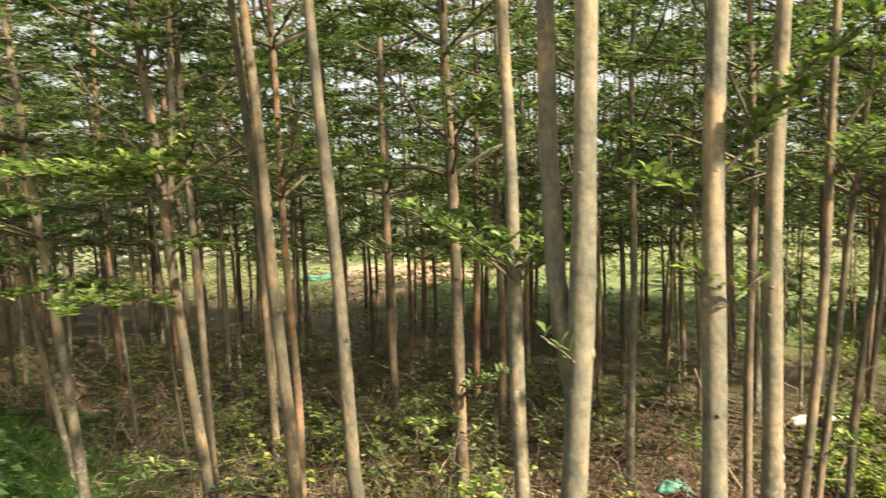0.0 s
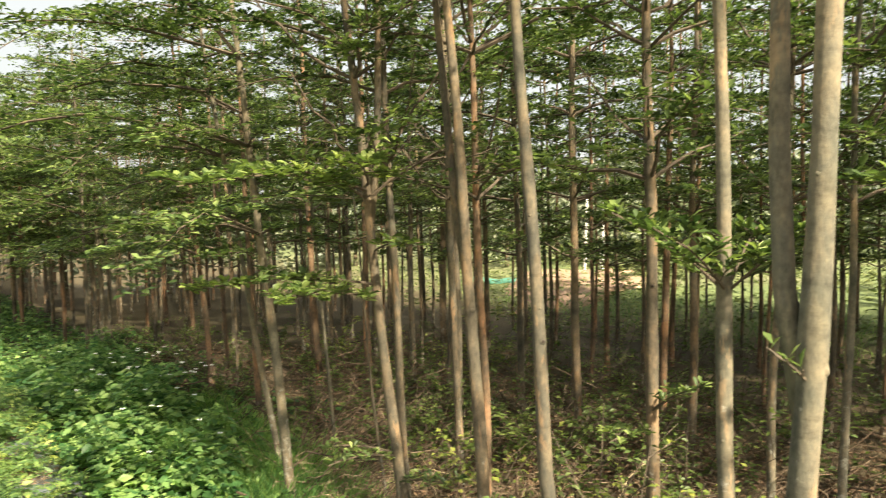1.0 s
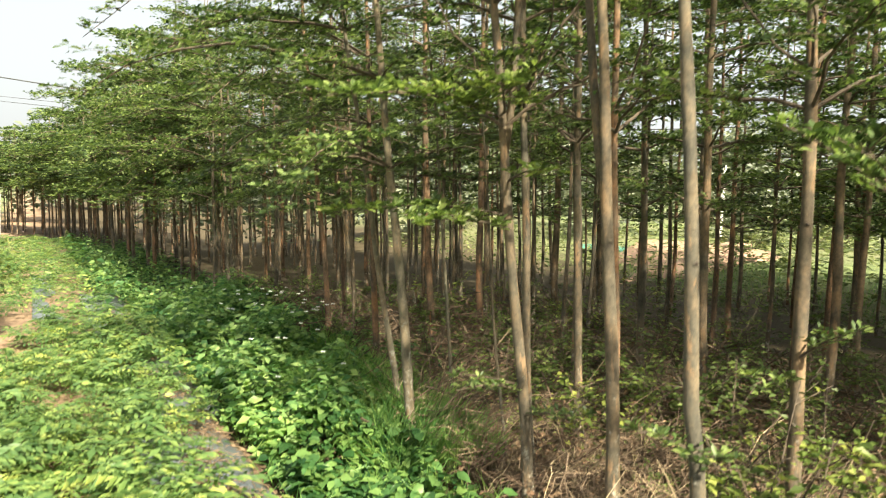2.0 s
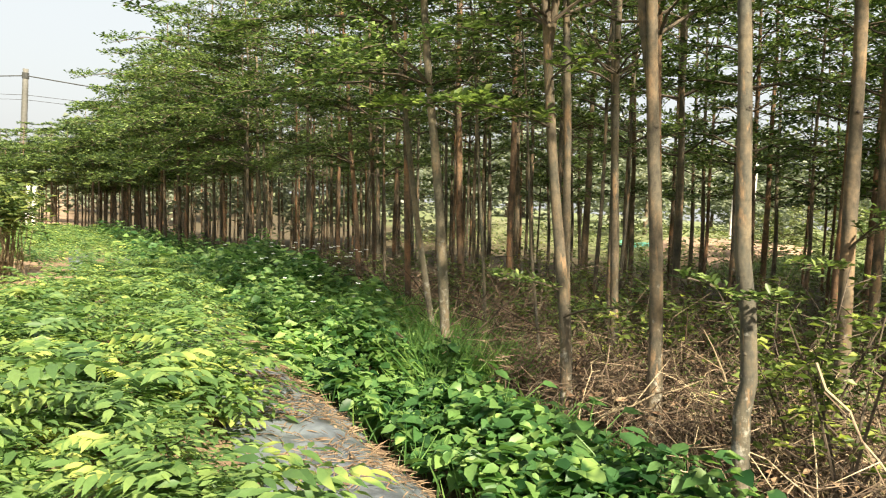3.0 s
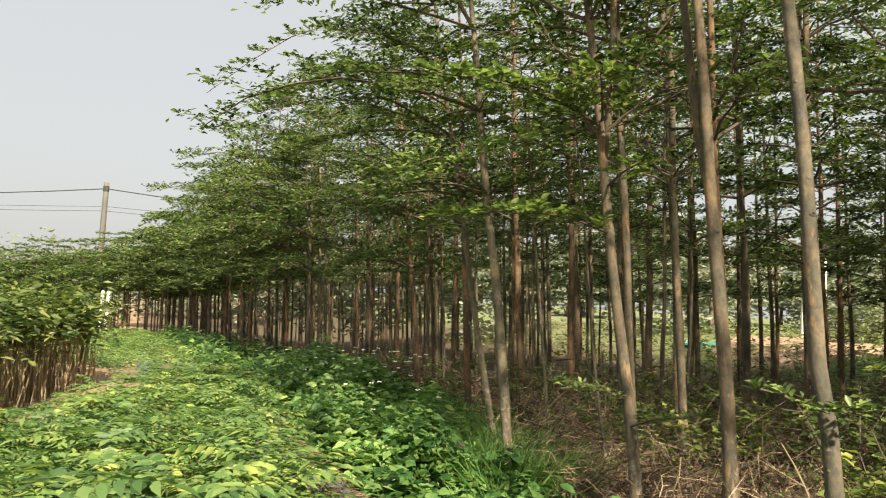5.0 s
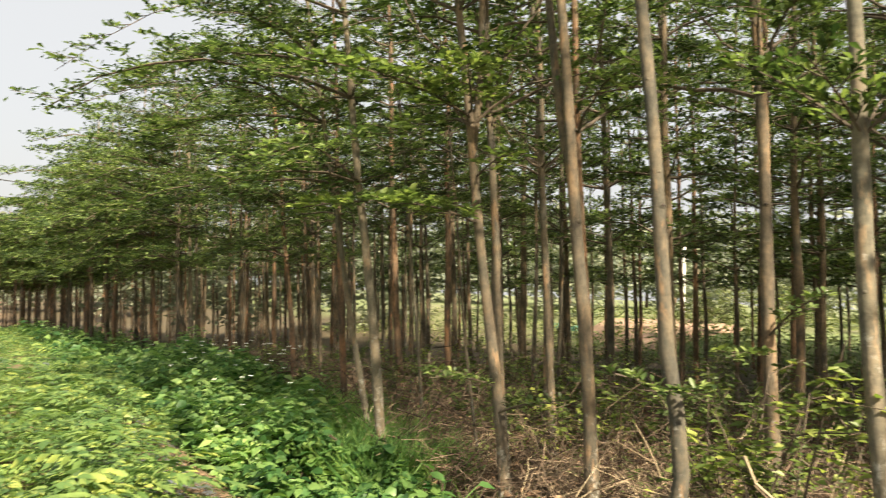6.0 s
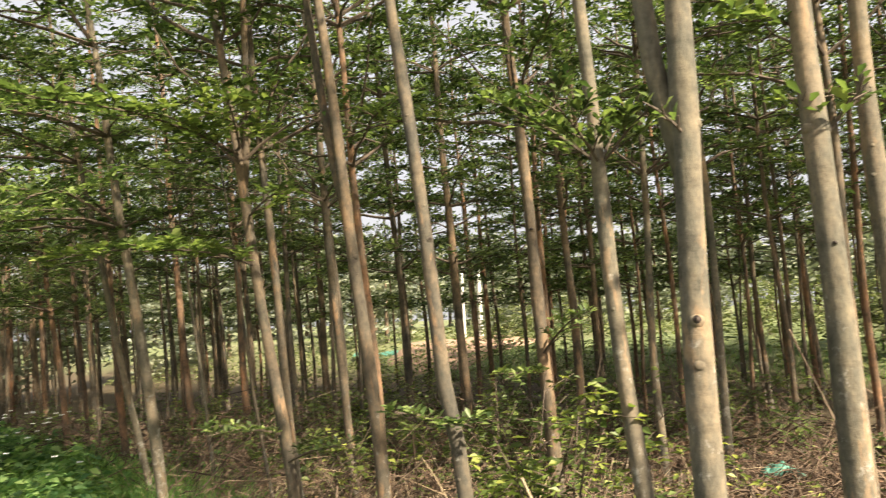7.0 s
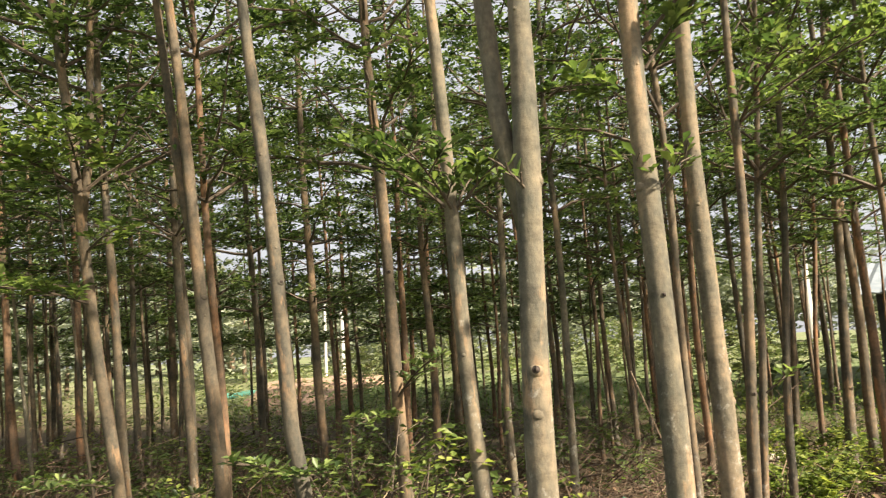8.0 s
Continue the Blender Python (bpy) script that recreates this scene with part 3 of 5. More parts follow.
tree_reach = plantation_tree(-3.92, 6.4, 0.071, (-0.068, -0.04), "edge", 2, 5.5, 0, BARK_RED, "edge tree with reddish bark and layered branches", sides=10, lift=0.5)
plantation_tree(-2.64, 5.58, 0.033, (-0.106, -0.051), "far", 0, 4.2, 0, BARK_PALE, "thin pale sapling among dry sticks", sides=8, lift=1.3)
tree_far = plantation_tree(-5.60, 7.86, 0.078, (-0.095, -0.064), "edge", 0, 5.5, 0, BARK_RED, sides=10)
plantation_tree(-5.45, 8.02, 0.057, (-0.070, -0.045), "edge", 1, 5.4, 0, BARK_RED, sides=10)
plantation_tree(-4.39, 8.5, 0.097, (-0.067, -0.035), "inner", 0, 6.5, 3.3, BARK_RED, sides=10)
plantation_tree(-0.73, 6.78, 0.085, (-0.054, -0.004), "deep", 1, 6.7, 1.4, sides=10)
plantation_tree(-1.9, 6.81, 0.080, (-0.065, -0.019), "inner", 2, 6.7, 2.5, sides=10)
plantation_tree(-1.38, 7.3, 0.077, (-0.062, -0.012), "deep", 3, 6.7, 4.1, sides=10)
plantation_tree(-3.62, 11.4, 0.123, (-0.04, -0.012), "inner", 0, 6.7, 0.8, sides=8)
plantation_tree(-3.02, 11.9, 0.090, (-0.045, -0.011), "inner", 1, 6.7, 5.1, sides=8)
plantation_tree(-4.52, 10.6, 0.102, (-0.045, -0.02), "inner", 2, 6.7, 1.1, sides=8)
plantation_tree(-1.86, 4.87, 0.025, (-0.125, -0.042), "far", 1, 3.6, 0, BARK, "thin bare sapling among dry sticks", sides=8, lift=1.3)
plantation_tree(-8.02, 8.58, 0.054, (-0.049, -0.044), "edge", 2, 5.4, 0, BARK_PALE, sides=8)
plantation_tree(-8.85, 9.2, 0.051, (-0.055, -0.05), "edge", 0, 5.4, 0, BARK_PALE, sides=8)
plantation_tree(-5.16, 7.77, 0.041, (-0.047, -0.03), "far", 2, 4.7, 0, sides=8)
plantation_tree(-4.76, 9.6, 0.061, (-0.045, -0.02), "inner", 3, 6.4, 0, sides=8)
plantation_tree(0.55, 8.56, 0.075, (-0.035, 0.002), "deep", 0, 6.7, 2.0, sides=10)
plantation_tree(0.78, 5.66, 0.062, (0.004, 0.0), "inner", 1, 6.5, 3.7, BARK_PALE, "straight tree with lichen-speckled lower stem", sides=12)
plantation_tree(1.2, 5.49, 0.059, (-0.003, 0.0), "inner", 2, 6.5, 5.3, BARK_PALE, "straight tree with lichen-speckled lower stem", sides=12, knots=((1.3, -1.0),))
plantation_tree(2.69, 10.07, 0.078, (-0.027, 0.007), "inner", 3, 6.5, 1.0, sides=8)
plantation_tree(3.17, 10.04, 0.052, (-0.003, 0.001), "inner", 0, 6.2, 2.6, sides=8)
plantation_tree(2.62, 6.60, 0.064, (0.005, -0.002), "inner", 1, 6.5, 0.6, BARK_RED, sides=10)
tree_f = plantation_tree(1.64, 3.53, 0.056, (0.03, -0.013), "tall", 2, 5.8, 1.7, BARK, "slim tree with a leafy node at knee height", knots=((1.13, -1.4), (1.13, 2.0)), sides=12)
plantation_tree(2.55, 5.04, 0.057, (0.055, -0.028), "inner", 2, 6.4, 3.9, sides=10)
plantation_tree(3.72, 6.35, 0.092, (0.045, -0.027), "inner", 3, 6.5, 2.2, sides=10, knots=((0.9, -1.2),))
plantation_tree(1.71, 4.42, 0.056, (-0.012, 0.004), "inner", 3, 6.5, 2.9, BARK, sides=10)
plantation_tree(2.18, 4.67, 0.051, (0.068, -0.032), "inner", 0, 6.4, 1.1, BARK, sides=10)
plantation_tree(-1.56, 5.75, 0.070, (-0.068, -0.023), "inner", 2, 6.5, 4.2, BARK, sides=10)
plantation_tree(4.22, 7.72, 0.056, (0.052, -0.028), "inner", 0, 6.4, 4.8, BARK_RED, sides=10)
plantation_tree(4.05, 6.5, 0.092, (-0.015, 0.009), "inner", 1, 6.5, 0.3, sides=10)
plantation_tree(3.97, 7.70, 0.072, (0.027, -0.014), "inner", 2, 6.5, 5.9, sides=10)
plantation_tree(-3.95, 9.1, 0.098, (-0.046, -0.023), "inner", 3, 6.5, 1.6, BARK_RED, sides=10)
plantation_tree(-1.07, 8.65, 0.086, (-0.031, -0.004), "deep", 0, 6.7, 3.0, sides=10)

# the rest of the plantation, in rows
FAR_TRUNKS = {d: [trunk_mesh(900 + k + int(d * 1000), 5.6, d, m, sides=7) for k, m in enumerate((BARK, BARK, BARK_RED))] for d in (0.04, 0.052, 0.066, 0.084)}
rows_rs = np.random.RandomState(5)


def fill_rows():
    placed = list(TREES)
    for r in range(12):
        for k in range(46):
            s = -7.5 + 1.08 * k + rows_rs.uniform(-0.28, 0.28)
            n = 2.55 + 1.02 * r - 0.04 * max(s - 6, 0) + rows_rs.uniform(-0.25, 0.25)
            dia = (0.052, 0.066, 0.084)[rows_rs.randint(3)]
            pick, yaw, hgt = rows_rs.randint(6), rows_rs.uniform(0, 6.28), rows_rs.uniform(5.8, 6.9)
            if (s > 16 and r > 7) or (s > 24 and r > 4) or (r > 8 and s > 9) or s < -0.9 or (s < 2.8 and n > 8.8 and k % 2):
                continue
            if s < 10.2 and n < 4.6:
                continue
            x, y = at(s, n)
            if math.hypot(x - 9.6, y - 10.9) < 2.7:
                continue
            if min((x - a) ** 2 + (y - b) ** 2 for a, b in placed) < 0.6 ** 2:
                continue
            placed.append((x, y))
            edge = r < 2 and s > 10
            near = s < 12
            kind = ("edge" if s < 14 else "far_edge") if edge else ("inner" if near and n < 6.8 else ("far" if n < 7.6 or s < 3.5 else "low"))
            w = 0.02 + 0.03 * smooth(4, 12, s)
            plantation_tree(x, y, dia, (-w + rows_rs.uniform(-0.02, 0.02), -0.4 * w + rows_rs.uniform(-0.02, 0.02)), kind, pick, (hgt - 0.75 if edge else hgt) - 0.012 * max(s - 12, 0), yaw, trunk=FAR_TRUNKS[dia][pick % 3])


fill_rows()
for k in range(34):
    x, y = at(-1.6 + 0.17 * k + rows_rs.uniform(-0.5, 0.5), rows_rs.uniform(9.3, 15.5))
    if math.hypot(x - 9.6, y - 10.9) < 2.7:
        continue
    plantation_tree(x, y, 0.04, (rows_rs.uniform(-0.05, 0.04), rows_rs.uniform(-0.03, 0.03)), "far", k, rows_rs.uniform(4.6, 5.6), rows_rs.uniform(0, 6.28), label="thin young tree with a bare stem in the outer rows", trunk=FAR_TRUNKS[0.04][k % 3], lift=0.9)
for k in range(60):
    s = 26.5 + 0.95 * (k // 2) + rows_rs.uniform(-0.3, 0.3)
    n = 1.2 - 0.0125 * (s - 24) ** 2 + (1.4 if k % 2 else 0.0) + rows_rs.uniform(-0.3, 0.3)
    x, y = at(s, n)
    plantation_tree(x, y, 0.066, (-0.02, -0.02), "distant", k, rows_rs.uniform(4.7, 5.4), rows_rs.uniform(0, 6.28), trunk=FAR_TRUNKS[0.066][k % 3])



# ---- low leafy branches near the camera ----
def leafy_branch(tree, start, end, width, count, leaf, mat=None, seed=0, sag=0.05):
    """A level spray: a limb from start to end with short side shoots and leaves, as a part of its tree."""
    rs = np.random.RandomState(seed + 70)
    start, end = np.array(start, float), np.array(end, float)
    limb, fol = Soup(), Soup()
    t = np.linspace(0, 1, 8)
    ln = np.linalg.norm(end - start)
    pts = start + (end - start) * t[:, None] + np.array([0, 0, 1]) * (sag * np.sin(math.pi * t) * ln)[:, None]
    limb.tube(pts, min(0.009, 0.004 + 0.008 * ln) * (1 - 0.7 * t), 5)
    d = unit(end - start)
    e = unit(np.cross(d, [0, 0, 1]))
    P, W = [], []
    m = max(4, int(ln * 12))
    for q in range(m):
        tt = 0.15 + 0.85 * q / m
        p0 = np.array([np.interp(tt, t, pts[:, c]) for c in range(3)])
        wd = unit(d * 0.8 + e * (1 if q % 2 else -1) * rs.uniform(0.5, 1.1) + np.array([0, 0, rs.uniform(-0.1, 0.25)]))
        tl = width * rs.uniform(0.5, 1.1) * (1.1 - 0.5 * tt)
        u = np.linspace(0, 1, 3)
        limb.tube(p0 + wd * (u * tl)[:, None], 0.004 * (1 - 0.5 * u), 4)
        c = max(2, count // m)
        uu = rs.uniform(0.2, 1.0, c)[:, None]
        ang = rs.uniform(0, 6.28, c)
        P.append(p0 + wd * uu * tl + rs.normal(0, 0.01, (c, 3)))
        W.append(np.stack([np.cos(ang), np.sin(ang), rs.uniform(-0.1, 0.6, c)], 1) + wd * 0.7)
    P, W = np.concatenate(P), np.concatenate(W)
    L = leaf * rs.uniform(0.7, 1.25, len(P))
    U = np.stack([rs.normal(0, 0.3, len(P)), rs.normal(0, 0.3, len(P)), np.ones(len(P))], 1)
    fol.leaves(P, W, U, L, L * 0.46, 0.65, 0.15)
    back = tree.matrix_world.inverted()
    b = part("branch", limb.mesh("branch", TWIG), tree)
    b.matrix_parent_inverse = back
    # sprays default to the leaf colour with sunlight painted in
    lf = part("leaves", fol.mesh("leaves", mat or LEAF_SUN, True), b, "small leaves on low sprays, some toned light as sunlit")
    return b


bpy.context.view_layer.update()

leafy_branch(tree_d, (1.02, 2.66, 2.30), (0.68, 2.72, 2.36), 0.16, 120, 0.065, seed=1, sag=0.1)
leafy_branch(tree_d, (1.02, 2.64, 2.40), (1.24, 2.58, 2.66), 0.16, 110, 0.065, seed=2)
leafy_branch(tree_d, (1.00, 2.62, 2.48), (1.48, 2.34, 2.92), 0.18, 120, 0.07, seed=3)
leafy_branch(tree_d, (1.02, 2.60, 1.93), (1.12, 2.52, 2.06), 0.10, 16, 0.06, seed=4)
leafy_branch(tree_d, (1.00, 2.66, 1.93), (0.90, 2.60, 2.07), 0.10, 16, 0.06, seed=5)
leafy_branch(tree_f, (1.76, 3.55, 2.42), (1.72, 2.90, 2.60), 0.20, 110, 0.07, seed=6)
leafy_branch(tree_f, (1.77, 3.55, 2.45), (2.42, 3.20, 2.80), 0.34, 380, 0.055, seed=7)
leafy_branch(tree_f, (1.78, 3.55, 2.60), (2.15, 3.45, 3.15), 0.34, 300, 0.055, seed=8)
leafy_branch(tree_f, (1.75, 3.52, 1.13), (1.86, 3.46, 1.22), 0.10, 16, 0.055, seed=9)
leafy_branch(tree_c, (0.455, 2.03, 1.83), (0.37, 1.98, 1.90), 0.07, 10, 0.05, seed=10)
for q, (dx, dy, dz) in enumerate(((-0.34, -0.06, 0.30), (0.20, -0.12, 0.24), (-0.16, -0.26, 0.22), (0.10, 0.30, 0.26), (-0.22, 0.24, 0.28))):
    leafy_branch(tree_whorl, (0.305, 3.03, 1.96), (0.305 + 1.3 * dx, 3.03 + 1.3 * dy, 1.96 + dz), 0.22, 150, 0.06, LEAF, seed=11 + q)
leafy_branch(tree_fork, (-1.66, 3.97, 2.38), (-1.92, 2.58, 2.33), 0.26, 360, 0.07, seed=20)
leafy_branch(tree_fork, (-1.66, 3.97, 2.42), (-1.40, 3.25, 2.48), 0.30, 280, 0.065, seed=28)
leafy_branch(tree_fork, (-1.60, 3.99, 1.74), (-1.85, 3.25, 1.77), 0.28, 300, 0.062, seed=29)
leafy_branch(tree_fork, (-1.60, 3.99, 1.82), (-2.50, 3.45, 1.78), 0.28, 400, 0.065, seed=21)
leafy_branch(tree_fork, (-1.62, 3.98, 2.02), (-1.25, 3.60, 2.08), 0.2, 90, 0.06, seed=22)
leafy_branch(tree_edge, (-2.66, 4.52, 2.02), (-2.20, 4.80, 2.02), 0.24, 130, 0.055, LEAF, seed=23)
leafy_branch(tree_edge, (-2.67, 4.52, 1.95), (-3.10, 4.30, 1.90), 0.22, 110, 0.055, seed=24)
leafy_branch(tree_far, (-5.85, 7.70, 2.40), (-5.80, 6.65, 2.42), 0.25, 160, 0.06, seed=25)
leafy_branch(tree_far, (-5.83, 7.70, 2.20), (-4.86, 7.34, 2.14), 0.25, 160, 0.06, seed=26)
leafy_branch(tree_reach, (-4.18, 6.22, 3.60), (-5.40, 4.00, 3.02), 0.34, 520, 0.06, LEAF, seed=27, sag=0.25)
leafy_branch(tree_reach, (-4.13, 6.26, 2.90), (-5.58, 4.22, 2.76), 0.32, 460, 0.06, LEAF, seed=38, sag=0.16)
leafy_branch(tree_reach, (-4.15, 6.25, 3.20), (-5.75, 4.95, 3.10), 0.34, 420, 0.06, LEAF, seed=39, sag=0.20)

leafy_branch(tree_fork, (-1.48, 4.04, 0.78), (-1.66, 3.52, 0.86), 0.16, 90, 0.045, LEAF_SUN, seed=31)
leafy_branch(tree_fork, (-1.46, 4.04, 0.62), (-1.00, 3.74, 0.76), 0.20, 120, 0.045, LEAF, seed=32)
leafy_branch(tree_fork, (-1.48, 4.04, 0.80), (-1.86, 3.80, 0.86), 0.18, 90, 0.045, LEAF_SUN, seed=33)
leafy_branch(tree_crook, (-0.39, 3.08, 0.95), (-0.24, 2.80, 0.97), 0.16, 90, 0.045, LEAF, seed=34)
leafy_branch(tree_crook, (-0.39, 3.08, 0.94), (-0.57, 2.92, 1.02), 0.14, 70, 0.045, LEAF, seed=35)
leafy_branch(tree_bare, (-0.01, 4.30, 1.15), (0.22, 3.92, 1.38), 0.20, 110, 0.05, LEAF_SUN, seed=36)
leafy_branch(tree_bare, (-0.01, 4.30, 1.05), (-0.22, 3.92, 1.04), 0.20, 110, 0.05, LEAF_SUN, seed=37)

# ---- crop bed ----
def crop_leaves(so, s0, s1, n0, n1, per_m2, stems, leaflet, pairs, seed, fine=False):
    """Bushy plants: arching compound leaves with paired leaflets."""
    rs = np.random.RandomState(seed)
    count = int((s1 - s0) * (n1 - n0) * per_m2)
    s, n = rs.uniform(s0, s1, count), rs.uniform(n0, n1, count)
    keep = ~((s > 4.2) & (s < 9.6) & (n < -0.66 + 0.257 * np.clip(s - 6, -1, 3.2)))
    s, n = s[keep], n[keep]
    count = len(s)
    size = rs.uniform(0.75, 1.25, count) * (0.9 + 0.2 * np.sin(1.9 * s + 0.7) * np.sin(2.3 * n) + 0.32 * np.sin(4.3 * s + 1.9 * n) * np.sin(4.9 * n + 0.8))
    size *= 1 - 0.25 * smooth(4.0, 6.0, s)
    s, n, size = (np.repeat(q, stems) for q in (s, n, size))
    m = len(s)
    az = rs.uniform(0, 6.28, m)
    el = rs.uniform(0.15, 1.25, m)
    d = np.stack([np.cos(az) * np.cos(el), np.sin(az) * np.cos(el), np.sin(el)], 1)
    h = np.stack([np.cos(az), np.sin(az), np.zeros(m)], 1)
    e = np.stack([-np.sin(az), np.cos(az), np.zeros(m)], 1)
    xy = s[:, None] * S_AXIS + n[:, None] * N_AXIS
    stalk = rs.uniform(0.05, 0.17, m) * size
    z = ground_z(s, n) + 0.05
    root = np.concatenate([xy, z[:, None]], 1) + d * stalk[:, None] + np.array([0, 0, 1]) * (stalk * 0.5)[:, None]
    ln = rs.uniform(0.20, 0.34, m) * size
    tilt = rs.normal(0, 0.4, (m, 3))
    for k in range(pairs):
        t = 0.2 + 0.8 * k / pairs
        c = root + (d * 0.5 + h * 0.6) * (ln * t)[:, None] - np.array([0, 0, 1]) * (0.30 * ln * t * t)[:, None]
        for sg in (-1, 1):
            way = e * sg + h * 0.5 + np.stack([rs.normal(0, 0.10, m), rs.normal(0, 0.10, m), rs.normal(-0.12, 0.15, m)], 1)
            up = np.stack([rs.normal(0, 0.12, m), rs.normal(0, 0.12, m), np.ones(m)], 1) + tilt
            L = leaflet * rs.uniform(0.75, 1.2, m) * size * (1 - 0.25 * abs(t - 0.6))
            so.leaves(c, way, up, L, L * 0.34, 0.5, 0.10, fine)
    c = root + (d * 0.5 + h * 0.6) * ln[:, None] - np.array([0, 0, 1]) * (0.30 * ln)[:, None]
    so.leaves(c, h - np.array([0, 0, 0.3]), np.tile([0, 0, 1.0], (m, 1)), leaflet * size, leaflet * size * 0.45, 0.5, 0.10, fine)


crop = Soup()
crop_leaves(crop, 1.2, 3.4, -2.2, 0.40, 22, 18, 0.074, 6, 1, True)
crop_leaves(crop, -6.0, 1.2, -2.8, 0.62, 9, 9, 0.075, 3, 6)
crop_leaves(crop, 3.4, 5.4, -2.8, 0.58, 20, 20, 0.074, 6, 5)
crop_leaves(crop, 4.4, 5.6, 0.6, 0.86, 22, 20, 0.072, 6, 7)
crop_leaves(crop, 5.4, 9.0, -1.4, 0.92, 19, 20, 0.074, 6, 3)
crop_leaves(crop, 5.5, 9.0, 0.85, 1.08, 20, 20, 0.072, 6, 4)
near_crop = new("crop_plants", crop.mesh("crop_plants", CROP, True))
tagged(near_crop, "dense bright green crop plants with paired leaflets on a bed", "crop plants", kind="stuff")
crop = Soup()
crop_leaves(crop, 9.0, 26.0, -1.6, 1.05, 10, 14, 0.09, 3, 2)
far_crop = new("crop_plants", crop.mesh("crop_plants", CROP, True))
tagged(far_crop, "dense bright green crop plants farther along the bed", "crop plants", kind="stuff")


def film_sheet(s0, s1, n0, width, label):
    """Plastic mulch on the shoulder of the bed, creased and half covered with dry straw."""
    s = np.linspace(s0, s1, int(13 * (s1 - s0)))
    u = np.linspace(0, 1, 14)
    ss, uu = np.meshgrid(s, u, indexing="ij")
    nn = n0 + uu * (width + 0.08 * np.sin(2.1 * ss) + 0.05 * np.sin(5.3 * ss))
    z = ground_z(ss, nn) + 0.012 + 0.010 * np.sin(9 * ss + 5 * uu) * np.sin(7 * uu + 2 * ss) + 0.008 * np.sin(23 * ss + 11 * uu)
    v = np.concatenate([ss[..., None] * S_AXIS + nn[..., None] * N_AXIS, z[..., None]], -1).reshape(-1, 3)
    b = len(u)
    i, j = np.meshgrid(np.arange(len(s) - 1), np.arange(b - 1), indexing="ij")
    q = np.stack([i * b + j, i * b + j + 1, (i + 1) * b + j + 1, (i + 1) * b + j], -1).reshape(-1, 4)[:, ::-1]
    me = mesh_of("mulch_film", v, [q], PLASTIC, True)
    ob = new("mulch_film", me)
    th = ob.modifiers.new("thickness", "SOLIDIFY")
    th.thickness = 0.002
    tagged(ob, label, "plastic film")


film_sheet(-6, 12, 0.55, 0.76, "creased grey plastic mulch film along the bed shoulder")
film_sheet(9.4, 15.0, -0.04, 0.22, "torn strip of grey plastic film beside bare soil")


def scatter(so, rs, count, s0, s1, n0, n1, length, width, lift=(0.005, 0.03), tilt=0.5, fine=False):
    s, n = rs.uniform(s0, s1, count), rs.uniform(n0, n1, count)
    p = np.concatenate([s[:, None] * S_AXIS + n[:, None] * N_AXIS, (ground_z(s, n) + rs.uniform(*lift, count))[:, None]], 1)
    a = rs.uniform(0, 6.28, count)
    way = np.stack([np.cos(a), np.sin(a), rs.normal(0, tilt * 0.5, count)], 1)
    up = np.stack([rs.normal(0, tilt, count), rs.normal(0, tilt, count), np.ones(count)], 1)
    L = length * rs.uniform(0.6, 1.3, count)
    so.leaves(p, way, up, L, L * width, 0.55, 0.2, fine)


rs = np.random.RandomState(77)
so = Soup()
scatter(so, rs, 3800, -6, 10, 0.62, 1.34, 0.10, 0.06, (0.018, 0.04), 0.25)
for k in range(16):
    sk = 0.9 + 0.55 * k + rs.uniform(-0.2, 0.2)
    scatter(so, rs, 190, sk, sk + rs.uniform(0.2, 0.45), 0.75, rs.uniform(0.95, 1.35), 0.09, 0.06, (0.018, 0.045), 0.25)
scatter(so, rs, 160, 0.8, 10, 0.8, 1.35, 0.05, 0.4, (0.02, 0.04), 0.3)
tagged(new("straw_litter", so.mesh("straw_litter", STRAW)), "dry brown straw and leaves lying on the plastic film", "straw", kind="stuff")

# ---- weeds in the furrow ----
so = Soup()


def weed_patch(so, rs, count, s0, s1, n0, n1, top, length, width, fine=True):
    s, n = rs.uniform(s0, s1, count), rs.uniform(n0, n1, count)
    hump = 0.74 + 0.28 * np.sin(1.7 * s + 2.1 * n) * np.sin(2.6 * n + 0.9 * s) + 0.36 * np.sin(5.3 * s + 1.3) * np.sin(6.1 * n + 2.0 * s)
    z = ground_z(s, n) + top * (0.25 + 0.75 * rs.uniform(0, 1, count) ** 0.6) * hump
    p = np.concatenate([s[:, None] * S_AXIS + n[:, None] * N_AXIS, z[:, None]], 1)
    a = rs.uniform(0, 6.28, count)
    way = np.stack([np.cos(a), np.sin(a), rs.uniform(-0.55, 0.25, count)], 1)
    up = np.stack([rs.normal(0, 0.5, count), rs.normal(0, 0.5, count), np.ones(count)], 1)
    L = length * rs.uniform(0.4, 1.6, count)
    so.leaves(p, way, up, L, L * width, 0.4, 0.14, fine)


weed_patch(so, rs, 5200, 0.2, 4.4, 1.38, 2.15, 0.30, 0.075, 0.68)
weed_patch(so, rs, 1300, 0.2, 4.4, 1.9, 2.45, 0.16, 0.06, 0.6)
weed_patch(so, rs, 2600, -6.0, 0.3, 1.36, 2.3, 0.28, 0.09, 0.68, False)
weed_patch(so, rs, 2600, 4.0, 6.0, 1.36, 2.3, 0.36, 0.075, 0.68)
weed_patch(so, rs, 4400, 5.2, 11.0, 1.15, 2.95, 0.38, 0.08, 0.7)
weed_patch(so, rs, 3200, 10.0, 24.0, 0.7, 2.7, 0.40, 0.11, 0.7, False)
weed_patch(so, rs, 1500, 6.5, 15.0, 2.6, 3.9, 0.26, 0.085, 0.6, False)
tagged(new("weeds", so.mesh("weeds", WEED, True)), "broad-leaved green weeds filling the furrow beside the bed", "weeds", kind="stuff")
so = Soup()
